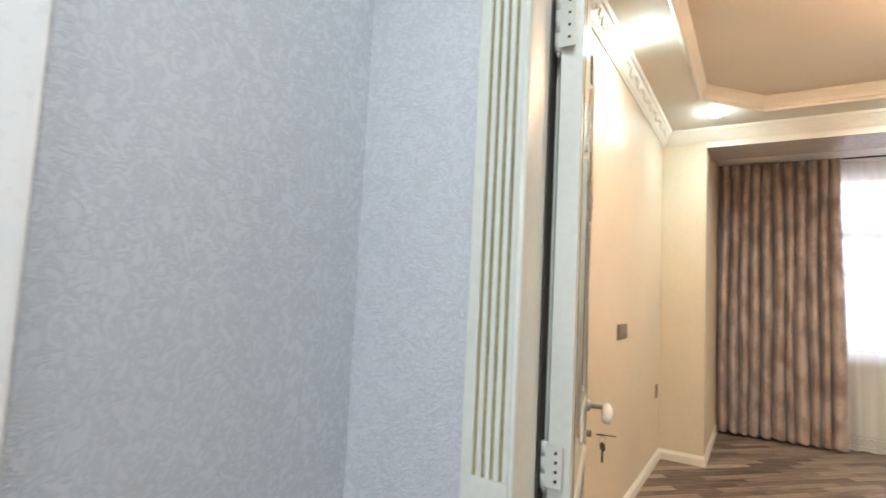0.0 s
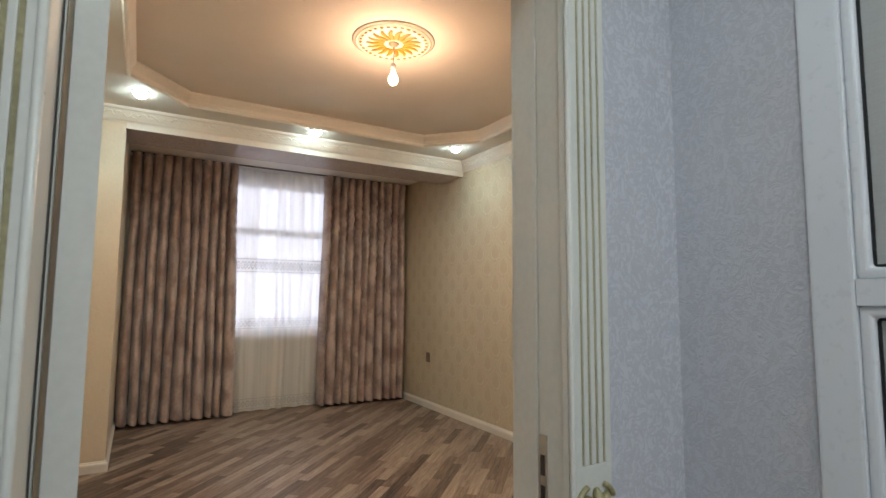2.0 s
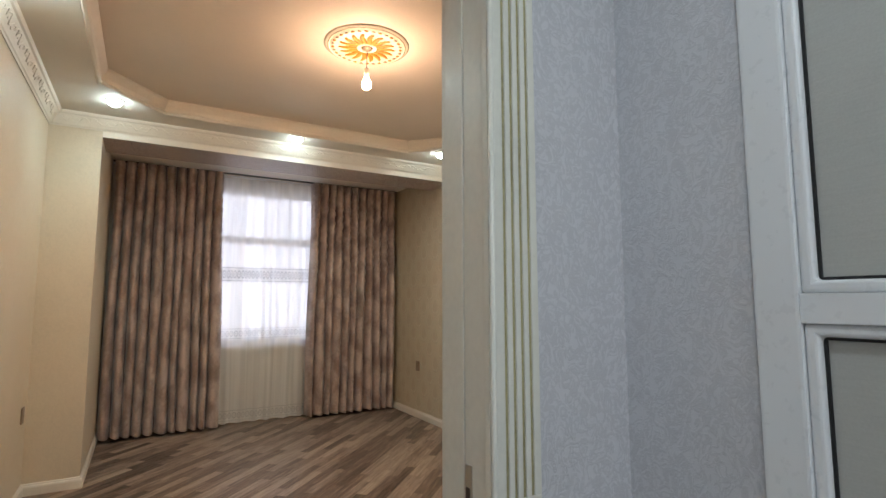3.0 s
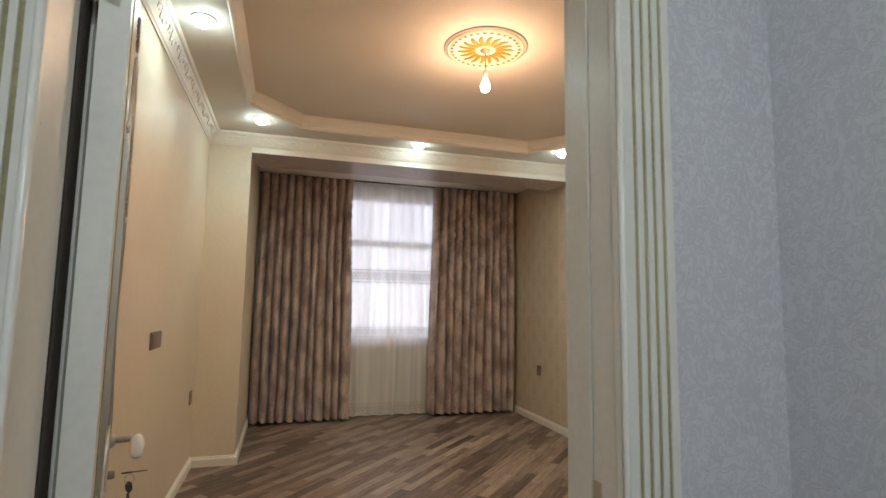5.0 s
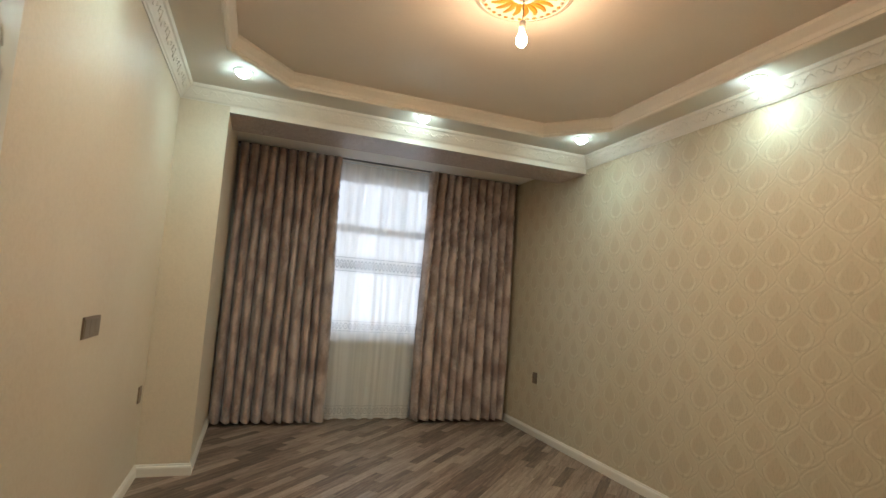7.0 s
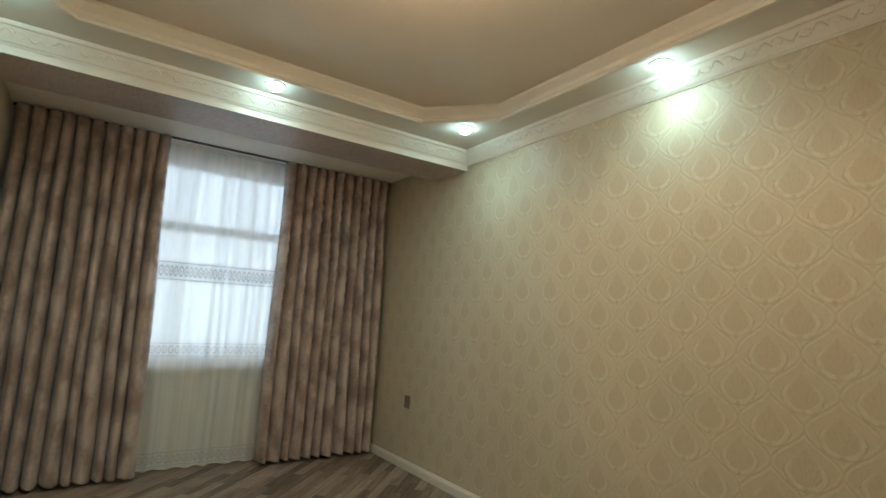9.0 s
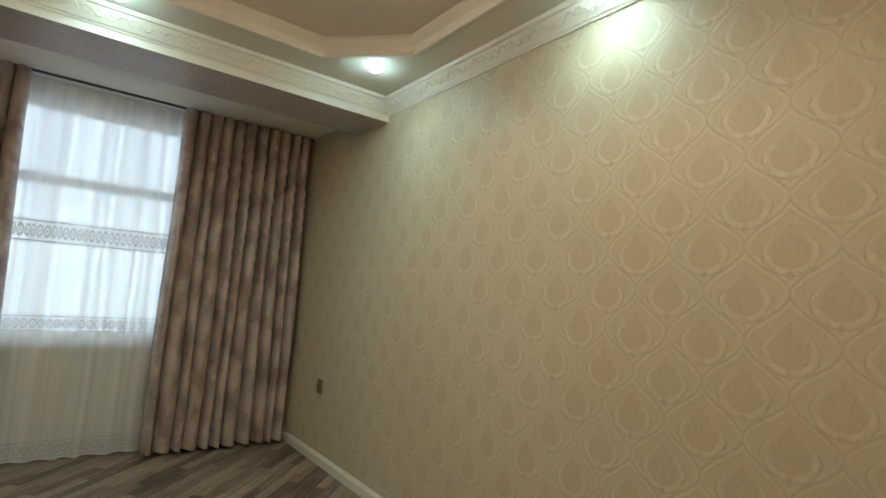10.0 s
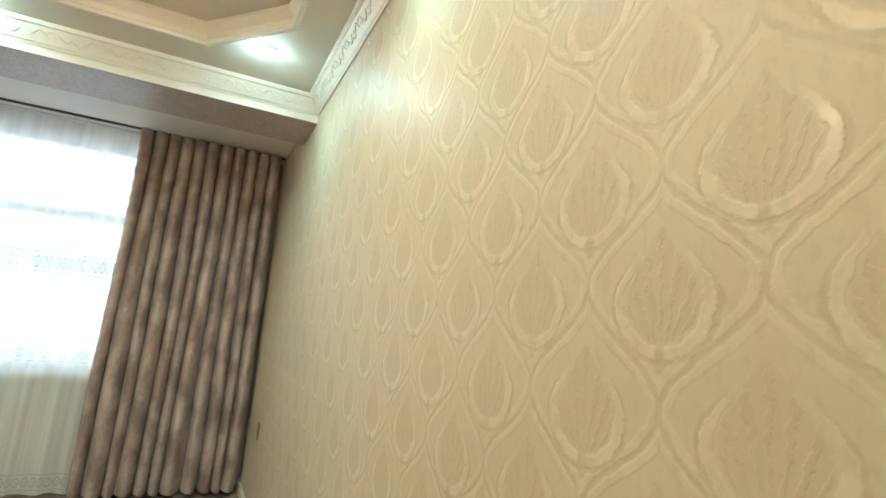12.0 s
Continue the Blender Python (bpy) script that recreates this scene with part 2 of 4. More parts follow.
def sheer_cloth():
    """White voile with two embroidered bands; lets daylight through."""
    n = Nodes("sheer_voile")
    x, _, z = n.xyz()
    uvx = n.node("ShaderNodeSeparateXYZ", Vector=n.tree.nodes.new("ShaderNodeTexCoord").outputs["UV"]).outputs[0]

    def band(lo, hi, step):
        mid, half = (lo + hi) / 2, (hi - lo) / 2
        inside = n.math("MULTIPLY", n.smooth(z, lo - 0.005, lo + 0.005), n.smooth(z, hi + 0.005, hi - 0.005))
        a = n.math("MULTIPLY", n.math("SUBTRACT", n.math("FRACT", n.math("DIVIDE", uvx, step)), 0.5), 2.0)
        b = n.math("DIVIDE", n.math("SUBTRACT", z, mid), half * 0.62)
        r = n.math("SQRT", n.math("ADD", n.math("MULTIPLY", a, a), n.math("MULTIPLY", b, b)))
        ring = n.smooth(n.math("ABSOLUTE", n.math("SUBTRACT", r, 0.72)), 0.24, 0.1)
        dot = n.smooth(r, 0.28, 0.14)
        lace = n.smooth(n.noise(160, 3), 0.52, 0.6)
        rim = n.smooth(n.math("ABSOLUTE", n.math("SUBTRACT", n.math("ABSOLUTE", b), 1.35)), 0.14, 0.05)
        p = n.math("MAXIMUM", n.math("MAXIMUM", ring, dot), n.math("MAXIMUM", rim, n.math("MULTIPLY", lace, 0.45)))
        return n.math("MULTIPLY", inside, p)

    stitch = n.math("MAXIMUM", band(1.61, 1.79, 0.042), n.math("MULTIPLY", band(0.95, 1.08, 0.05), 0.8))
    stitch = n.math("MAXIMUM", stitch, n.math("MULTIPLY", band(0.03, 0.16, 0.05), 0.8))
    weave = n.noise(500, 2)
    streak = n.node("ShaderNodeCombineXYZ", X=n.math("MULTIPLY", uvx, 9.0), Y=n.math("MULTIPLY", z, 0.12))
    dense = n.smooth(n.noise(1.6, 3, streak.outputs[0]), 0.35, 0.65, -0.06, 0.08)
    opaque = n.math("ADD", n.math("ADD", 0.77, dense), n.math("MULTIPLY", weave, 0.08))
    opaque = n.math("MINIMUM", n.math("ADD", opaque, n.math("MULTIPLY", stitch, 0.3)), 0.99)
    diff = n.node("ShaderNodeBsdfDiffuse", Color=n.mix(stitch, (0.93, 0.92, 0.89), (0.55, 0.55, 0.53)))
    trans = n.node("ShaderNodeBsdfTranslucent", Color=n.mix(stitch, (0.88, 0.88, 0.88), (0.42, 0.42, 0.46)))
    clear = n.node("ShaderNodeBsdfTransparent")
    cloth, both = n.tree.nodes.new("ShaderNodeMixShader"), n.tree.nodes.new("ShaderNodeMixShader")
    cloth.inputs[0].default_value = 0.27
    n.put(cloth.inputs[1], diff.outputs[0])
    n.put(cloth.inputs[2], trans.outputs[0])
    n.put(both.inputs[0], opaque)
    n.put(both.inputs[1], clear.outputs[0])
    n.put(both.inputs[2], cloth.outputs[0])
    n.tree.links.new(both.outputs[0], n.out.inputs[0])
    return n.mat


def frosted_glass():
    n = Nodes("frosted_glass")
    speck = n.noise(260, 3)
    brush = n.noise(14, 4, n.coords((1, 1, 18)))
    n.set(Base_Color=n.mix(n.math("ADD", n.math("MULTIPLY", speck, 0.5), n.math("MULTIPLY", brush, 0.5)), (0.50, 0.51, 0.48), (0.72, 0.73, 0.70)), Roughness=0.28, Transmission_Weight=0.25, IOR=1.45)
    n.bump(speck, 0.6, 0.001)
    return n.mat


def clear_glass():
    n = Nodes("window_glass")
    n.set(Base_Color=(1, 1, 1), Roughness=0.0, Transmission_Weight=1.0, IOR=1.45)
    return n.mat


M_DAMASK = damask_paper()
M_CREAM = stucco_paper("cream_wallpaper", (0.67, 0.575, 0.44), (0.72, 0.63, 0.49), 0.3, 0.34, 30.0)
M_SPARKLE = stucco_paper("mauve_foil_wallpaper", (0.47, 0.40, 0.365), (0.55, 0.47, 0.43), 0.6, 0.26, 26.0)
M_HALL = stucco_paper("grey_plaster_wallpaper", (0.58, 0.585, 0.62), (0.62, 0.625, 0.66), 0.36, 0.21, 36.0, 0.9, 0.03)
M_WHITE = plain("white_ceiling_paint", (0.76, 0.71, 0.63), 0.75, wear=0.02)
M_TRAY = plain("beige_ceiling_paint", (0.76, 0.68, 0.59), 0.7, wear=0.02)
M_TRIM = plain("cream_moulding_paint", (0.80, 0.74, 0.65), 0.45, wear=0.03)
M_DOORPAINT = plain("ivory_lacquer", (0.74, 0.73, 0.66), 0.32, wear=0.04, relief=0.08)
M_GILT = plain("aged_gilt", (0.45, 0.40, 0.22), 0.42, 0.35, 0.2, 120, 0.3)
M_BRONZE = plain("antique_bronze", (0.30, 0.24, 0.17), 0.4, 0.6, 0.15, 120, 0.2)
M_RECESS = plain("dark_wood_panel", (0.31, 0.23, 0.145), 0.5, wear=0.15, relief=0.2)
M_PVC = plain("white_pvc", (0.78, 0.80, 0.82), 0.3, wear=0.004, relief=0.02)
M_GASKET = plain("black_rubber", (0.012, 0.012, 0.013), 0.6)
M_STEEL = plain("brushed_steel", (0.55, 0.54, 0.50), 0.32, 0.9, 0.08, 140)
M_DARK = plain("dark_metal", (0.06, 0.05, 0.045), 0.45, 0.5)
M_CERAMIC = plain("white_ceramic", (0.82, 0.79, 0.72), 0.2, wear=0.02)
M_PLASTIC = plain("bronze_plastic", (0.24, 0.17, 0.115), 0.38, 0.15, 0.08)
M_ROSE = plain("aged_plaster_paint", (0.66, 0.60, 0.48), 0.6, wear=0.08)
M_YELLOW = plain("amber_paint", (0.46, 0.17, 0.008), 0.45, wear=0.08)
M_FLOOR = plank_wood()
M_SUBFLOOR = plain("dark_joint", (0.05, 0.035, 0.027), 0.8)
M_CURTAIN = curtain_cloth()
M_SHEER = sheer_cloth()
M_FROST = frosted_glass()
M_GLASS = clear_glass()
M_BULB = glow("warm_bulb_glass", (1.0, 0.72, 0.42), 30)
M_SPOT = glow("cool_led_lens", (0.78, 0.98, 1.0), 36)
M_OUTSIDE = glow("bright_overcast_distance", (0.85, 0.87, 1.0), 0.8)


# ---- mesh helpers ----
def part(name, bm, material, parent=None, label="", smooth=False):
    me = bpy.data.meshes.new(name)
    bm.normal_update()
    bm.to_mesh(me)
    bm.free()
    for mat in material if isinstance(material, (list, tuple)) else (material,):
        me.materials.append(mat)
    if smooth:
        me.polygons.foreach_set("use_smooth", [True] * len(me.polygons))
    ob = new(name, me)
    if parent:
        ob.parent = parent
    if label:
        tagged(ob, label)
    return ob


def box(bm, a, b, bevel=0.0):
    made = bmesh.ops.create_cube(bm, size=1.0)["verts"]
    for v in made:
        v.co = Vector([a[k] + (v.co[k] + 0.5) * (b[k] - a[k]) for k in range(3)])
    if bevel:
        edges = list({e for v in made for e in v.link_edges})
        bmesh.ops.bevel(bm, geom=edges, offset=bevel, segments=2, affect="EDGES", profile=0.7)
    return bm


def boxes(*pairs, bevel=0.0):
    bm = bmesh.new()
    for a, b in pairs:
        box(bm, a, b, bevel)
    return bm


def sweep(bm, profile, path, closed=False):
    """Carries a profile of (out, up) along a flat path of (x, y); out is to the path's left."""
    rings = []
    count = len(path)
    for k, (px, py) in enumerate(path):
        p = Vector((px, py))
        before = Vector(path[k - 1]) if closed or k else None
        after = Vector(path[(k + 1) % count]) if closed or k < count - 1 else None
        d0 = (p - before).normalized() if before is not None else (after - p).normalized()
        d1 = (after - p).normalized() if after is not None else d0
        n0, n1 = Vector((-d0.y, d0.x)), Vector((-d1.y, d1.x))
        m = (n0 + n1) / (1 + n0.dot(n1))
        rings.append([bm.verts.new((p.x + m.x * o, p.y + m.y * o, z)) for o, z in profile])
    size = len(profile)
    for k in range(count if closed else count - 1):
        a, b = rings[k], rings[(k + 1) % count]
        for i in range(size):
            j = (i + 1) % size
            bm.faces.new((a[i], b[i], b[j], a[j]))
    if not closed:
        bm.faces.new(rings[0])
        bm.faces.new(list(reversed(rings[-1])))
    bmesh.ops.recalc_face_normals(bm, faces=bm.faces)
    return bm


def lathe(bm, profile, centre=(0, 0, 0), axis="z", steps=24, ring=False):
    """Turns (radius, height) round an axis."""
    rings = []
    for r, h in profile:
        ring = []
        for k in range(steps):
            a = 2 * math.pi * k / steps
            c, s = r * math.cos(a), r * math.sin(a)
            p = {"z": (c, s, h), "x": (h, c, s), "y": (c, h, s)}[axis]
            ring.append(bm.verts.new(Vector(p) + Vector(centre)))
        rings.append(ring)
    for a, b in zip(rings, rings[1:] + rings[:1] if ring else rings[1:]):
        for k in range(steps):
            j = (k + 1) % steps
            bm.faces.new((a[k], a[j], b[j], b[k]))
    if not ring:
        bm.faces.new(rings[0])
        bm.faces.new(rings[-1])
    bmesh.ops.recalc_face_normals(bm, faces=bm.faces)
    return bm


def tube(bm, points, radius, steps=8, squash=1.0):
    """A round bar along 3D points."""
    rings = []
    pts = [Vector(p) for p in points]
    for k, p in enumerate(pts):
        d = (pts[min(k + 1, len(pts) - 1)] - pts[max(k - 1, 0)]).normalized()
        side = d.cross(Vector((0, 0, 1)) if abs(d.z) < 0.9 else Vector((1, 0, 0))).normalized()
        up = side.cross(d)
        r = radius(k / (len(pts) - 1)) if callable(radius) else radius
        rings.append([bm.verts.new(p + side * r * math.cos(2 * math.pi * i / steps) + up * r * squash * math.sin(2 * math.pi * i / steps)) for i in range(steps)])
    for a, b in zip(rings, rings[1:]):
        for i in range(steps):
            j = (i + 1) % steps
            bm.faces.new((a[i], a[j], b[j], b[i]))
    bm.faces.new(rings[0])
    bm.faces.new(rings[-1])
    bmesh.ops.recalc_face_normals(bm, faces=bm.faces)
    return bm


def plate(bm, outline, holes, depth, put):
    """A flat board of that depth with holes; put maps (u, v, w) into the place."""
    loops = [outline, *holes]
    edges = []
    for loop in loops:
        vs = [bm.verts.new(put(u, v, 0)) for u, v in loop]
        edges += [bm.edges.new((vs[k], vs[(k + 1) % len(vs)])) for k in range(len(vs))]
    faces = [f for f in bmesh.ops.triangle_fill(bm, edges=edges, use_beauty=True)["geom"] if isinstance(f, bmesh.types.BMFace)]
    more = bmesh.ops.extrude_face_region(bm, geom=faces)["geom"]
    shift = Vector(put(0, 0, depth)) - Vector(put(0, 0, 0))
    for v in more:
        if isinstance(v, bmesh.types.BMVert):
            v.co += shift
    bmesh.ops.recalc_face_normals(bm, faces=bm.faces)
    return bm


def structure(ob, label, category):
    return tagged(ob, label, category, kind="structure")


def thing(name, label, category, group="", at=(0, 0, 0)):
    ob = new(name)
    ob.location = at
    return tagged(ob, label, category, group)


# ---- the large structure ----
T = 0.2
structure(part("wall_east", boxes(((X1, HY1, -0.05), (X1 + T, AY1 + T, 3.1))), M_DAMASK), "cream damask wallpaper wall with embossed medallion trellis", "wall")
structure(part("wall_west", boxes(((X0 - T, HY1 + 0.08, -0.05), (X0, Y1, 3.1))), M_CREAM), "plain cream wallpaper wall beside the door", "wall")
structure(part("wall_pier", boxes(((X0 - T, Y1, -0.05), (AX0, AY1 + T, 3.1))), M_CREAM), "cream wallpaper pier beside the window alcove", "wall")
north = part("wall_north", boxes(((AX0, AY1, -0.05), (WX0, AY1 + T, 3.1)), ((WX1, AY1, -0.05), (X1, AY1 + T, 3.1)),
                                 ((WX0, AY1, -0.05), (WX1, AY1 + T, WZ0)), ((WX0, AY1, WZ1), (WX1, AY1 + T, 3.1))), M_CREAM)
structure(north, "cream window wall behind the curtains", "wall")
ymid = (HY1 + Y0) / 2
structure(part("wall_south", boxes(((X0, ymid, -0.05), (OX0 - 0.03, Y0, 3.1)), ((OX1 + 0.03, ymid, -0.05), (X1, Y0, 3.1)), ((OX0 - 0.03, ymid, OZ + 0.03), (OX1 + 0.03, Y0, 3.1))), M_CREAM),
          "cream wallpaper wall with the doorway", "wall")
structure(part("wall_hall_end", boxes(((HX0 - T, HY1, -0.05), (OX0 - 0.03, ymid, 3.1)), ((OX1 + 0.03, HY1, -0.05), (X1, ymid, 3.1)), ((OX0 - 0.03, HY1, OZ + 0.03), (OX1 + 0.03, ymid, 3.1))), M_HALL),
          "pale grey plaster-textured hall wall round the doorway", "wall")
structure(part("wall_hall_west", boxes(((HX0 - T, 0.535, -0.05), (HX0, HY1, 3.1)), ((HX0 - T, HY0, -0.05), (HX0, -0.4, 3.1)), ((HX0 - T, -0.4, 2.16), (HX0, 0.535, 3.1))), M_HALL),
          "pale grey plaster-textured hall side wall", "wall")
PY1, PY0 = 0.85, -0.07
structure(part("wall_hall_east", boxes(((HX1, PY1, -0.05), (HX1 + T, HY1, 3.1)), ((HX1, HY0, -0.05), (HX1 + T, PY0, 3.1)), ((HX1, PY0, 2.2), (HX1 + T, PY1, 3.1))), M_HALL),
          "pale grey plaster-textured hall wall with the glazed door", "wall")
# unseen back wall; its opening is added to hold the hall's fill lamp
structure(part("wall_hall_back", boxes(((HX0 - T, HY0 - T, -0.05), (-0.35, HY0, 3.1)), ((0.75, HY0 - T, -0.05), (HX1 + T, HY0, 3.1)),
                                       ((-0.35, HY0 - T, -0.05), (0.75, HY0, 0.85)), ((-0.35, HY0 - T, 2.35), (0.75, HY0, 3.1))), M_HALL), "pale grey plaster-textured hall back wall", "wall")
structure(part("ceiling_hall", boxes(((HX0 - T, HY0 - T, 2.86), (HX1 + T, HY1, 3.0))), M_WHITE), "plain white hall ceiling", "ceiling")
# invented wall that shuts light out, so the frosted panes back onto darkness
structure(part("wall_added_behind_glass", boxes(((HX1 + 0.7, PY0 - 0.6, -0.05), (HX1 + 0.8, HY1, 3.1)), ((HX1 + T, PY0 - 0.7, -0.05), (HX1 + 0.8, PY0 - 0.6, 3.1))), M_HALL), "plain wall added as an unlit backing behind the frosted glass door", "wall")
structure(part("wall_west_room", boxes(((HX0 - 1.0, -0.8, -0.05), (HX0 - 0.9, HY1, 3.1)), ((HX0 - 0.9, -0.8, -0.05), (HX0 - T, -0.7, 3.1))), M_HALL), "plain wall behind the hall door", "wall")

beam = part("beam", boxes(((AX0, Y1, BEAM_Z), (X1, 5.68, 3.0)), bevel=0.004), [M_TRIM, M_SPARKLE])
for face in beam.data.polygons:
    face.material_index = 1 if face.normal.z < -0.9 else 0
structure(beam, "cream ceiling beam with a mauve foil-papered underside", "beam")

# ring ceiling with a tray that has cut corners
HXT, HYT, CUTX, CUTY = 1.49, 1.645, 0.41, 0.45
TRAY = [(CX + HXT, CY - HYT + CUTY), (CX + HXT, CY + HYT - CUTY), (CX + HXT - CUTX, CY + HYT), (CX - HXT + CUTX, CY + HYT),
        (CX - HXT, CY + HYT - CUTY), (CX - HXT, CY - HYT + CUTY), (CX - HXT + CUTX, CY - HYT), (CX + HXT - CUTX, CY - HYT)]
bm = plate(bmesh.new(), [(X0, Y0), (X1, Y0), (X1, Y1), (X0, Y1)], [TRAY], TRAY_Z - RING_Z + 0.06, lambda u, v, w: (u, v, RING_Z + w))
structure(part("ceiling_alcove", boxes(((AX0, 5.68, RING_Z), (X1, AY1, RING_Z + 0.12))), plain("alcove_white_paint", (0.86, 0.84, 0.79), 0.7, wear=0.02)), "white ceiling of the window alcove", "ceiling")
structure(part("ceiling", bm, M_WHITE), "white stepped ceiling border round a recessed tray", "ceiling")
structure(part("ceiling_tray", boxes(((X0, Y0, TRAY_Z), (X1, Y1, TRAY_Z + 0.05))), M_TRAY), "beige recessed ceiling panel with cut corners", "ceiling")
profile = [(0.0, RING_Z + 0.004), (0.012, RING_Z - 0.006), (0.028, RING_Z - 0.004), (0.034, RING_Z + 0.012), (0.022, RING_Z + 0.026), (0.03, RING_Z + 0.05), (0.05, RING_Z + 0.075),
           (0.062, RING_Z + 0.09), (0.06, TRAY_Z - 0.002), (0.0, TRAY_Z - 0.002)]
structure(part("trim_tray", sweep(bmesh.new(), profile, TRAY, True), M_TRIM), "cream moulding round the ceiling tray", "moulding")

# cornice with a carved scroll
CORNICE = [(0.0, 2.748), (0.008, 2.746), (0.012, 2.756), (0.02, 2.762), (0.026, 2.772), (0.066, 2.832), (0.078, 2.836), (0.084, 2.848), (0.086, RING_Z), (0.0, RING_Z)]


def cornice(name, path, label):
    ob = structure(part(name, sweep(bmesh.new(), CORNICE, path), M_TRIM), label, "cornice")
    bm = bmesh.new()
    for (ax, ay), (bx, by) in zip(path, path[1:]):
        a, b = Vector((ax, ay, 0)), Vector((bx, by, 0))
        d = (b - a).normalized()
        n = Vector((-d.y, d.x, 0))
        up = (n * 0.04 + Vector((0, 0, 0.06))).normalized()
        out = (n * 0.06 - Vector((0, 0, 0.04))).normalized()
        length = (b - a).length
        count = int((length - 0.2) / 0.115)
        for k in range(count):
            c = a + d * (0.1 + (k + 0.5) * (length - 0.2) / count) + n * 0.047 + Vector((0, 0, 2.802)) + out * 0.001
            flip = 1 if k % 2 else -1
            spiral = []
            for i in range(15):
                g = i / 14
                ang, rad = g * 3.6 * math.pi / 2 + 0.4, 0.026 * (1 - g * 0.8)
                spiral.append(c + d * (rad * math.cos(ang) * 1.2 - 0.018) + up * (rad * math.sin(ang) * flip))
            tube(bm, spiral, lambda g: 0.0027 * (1.1 - 0.5 * g), 5)
            leaf = [c + d * (0.012 + 0.06 * i / 6) + up * flip * 0.02 * math.sin(i / 6 * math.pi * 1.3 - 0.6) for i in range(7)]
            tube(bm, leaf, lambda g: 0.0015 + 0.0045 * math.sin(math.pi * g), 5)
    tagged(part("scroll_relief", bm, M_TRIM, ob, "carved plaster scrolls", True), kind="stuff")
    return ob


cornice("trim_cornice_north", [(X1, Y1), (X0, Y1)], "cream plaster cornice with carved scrolls along the beam")
cornice("trim_cornice_west", [(X0, Y1), (X0, Y0)], "cream plaster cornice with carved scrolls on the door side wall")
cornice("trim_cornice_east", [(X1, Y0), (X1, Y1)], "cream plaster cornice with carved scrolls on the damask wall")
cornice("trim_cornice_south", [(X0, Y0), (X1, Y0)], "cream plaster cornice with carved scrolls above the doorway")

BASE = [(0.0, 0.0), (0.018, 0.0), (0.018, 0.052), (0.015, 0.064), (0.009, 0.07), (0.006, 0.08), (0.0, 0.082)]
for name, path in (("baseboard_east", [(X1, Y0), (X1, AY1)]), ("baseboard_west", [(AX0, AY1), (AX0, Y1), (X0, Y1), (X0, Y0)]),
                   ("baseboard_south_a", [(OX1 + 0.13, Y0), (X1 - 0.018, Y0)])):
    structure(part(name, sweep(bmesh.new(), BASE, path), M_TRIM), "cream moulded baseboard along the wall", "baseboard")


# ---- doorway ----
def fluted_casing(name, x0, x1, label, gilt_block):
    """A casing board with four gilt flutes that end above a plain block."""
    y = 1.107
    ob = structure(part(name, boxes(((x0, y + 0.006, 0), (x1, HY1, OZ + 0.11)), bevel=0.003), M_DOORPAINT), label, "door casing")
    fx0, fx1 = x0 + 0.022, x1 - 0.016
    if gilt_block:
        fx0, fx1 = x0 + 0.024, x1 - 0.014
    pitch = (fx1 - fx0) / 4
    zs = 1.04
    for k in range(5):
        a, b = fx0 + pitch * (k - 0.5) + 0.0035, fx0 + pitch * (k + 0.5) - 0.0035
        a, b = (x0 + 0.004 if k == 0 else a), (x1 - 0.004 if k == 4 else b)
        part("flute_ridge", boxes(((a, y, zs), (b, y + 0.0065, OZ + 0.1)), bevel=0.0022), M_DOORPAINT, ob)
    part("plain_foot", boxes(((x0 + 0.004, y, 0.0), (x1 - 0.004, y + 0.0065, zs)), bevel=0.0022), M_DOORPAINT, ob)
    for k in range(4):
        c = fx0 + pitch * (k + 0.5)
        bm = boxes(((c - 0.0033, y + 0.0035, zs + 0.0), (c + 0.0033, y + 0.0062, OZ + 0.09)))
        part("gilt_line", bm, M_GILT, ob, "dull gilt groove")
    inner = x1 if x1 < 0.2 else x0
    s = 1 if x1 < 0.2 else -1
    part("inner_bead", tube(bmesh.new(), [(inner - s * 0.004, y - 0.001, 0.0), (inner - s * 0.004, y - 0.001, OZ)], 0.006, 10), M_DOORPAINT, ob, "", True)
    if gilt_block:
        bm = bmesh.new()
        c = Vector(((x0 + x1) / 2 + 0.005, y - 0.003, 0.955))
        for k in range(8):
            a = k * math.pi / 4
            petal = [c + Vector((math.cos(a) * r, -0.006 * math.sin(r / 0.042 * math.pi), math.sin(a) * r)) for r in (0.006, 0.016, 0.026, 0.036, 0.043)]
            tube(bm, petal, lambda g: 0.003 + 0.008 * math.sin(math.pi * min(1, g * 0.85 + 0.1)), 7)
        for k in range(4):
            a = k * math.pi / 2 + math.pi / 4
            tube(bm, [c + Vector((math.cos(a + q) * 0.052, 0, math.sin(a + q) * 0.052)) for q in (-0.35, -0.15, 0, 0.15, 0.35)], 0.006, 6)
        bmesh.ops.create_uvsphere(bm, u_segments=12, v_segments=8, radius=0.012, matrix=Matrix.Translation(c + Vector((0, -0.004, 0))))
        part("carved_flower", bm, M_GILT, ob, "gilt carved flower block", True)
    return ob


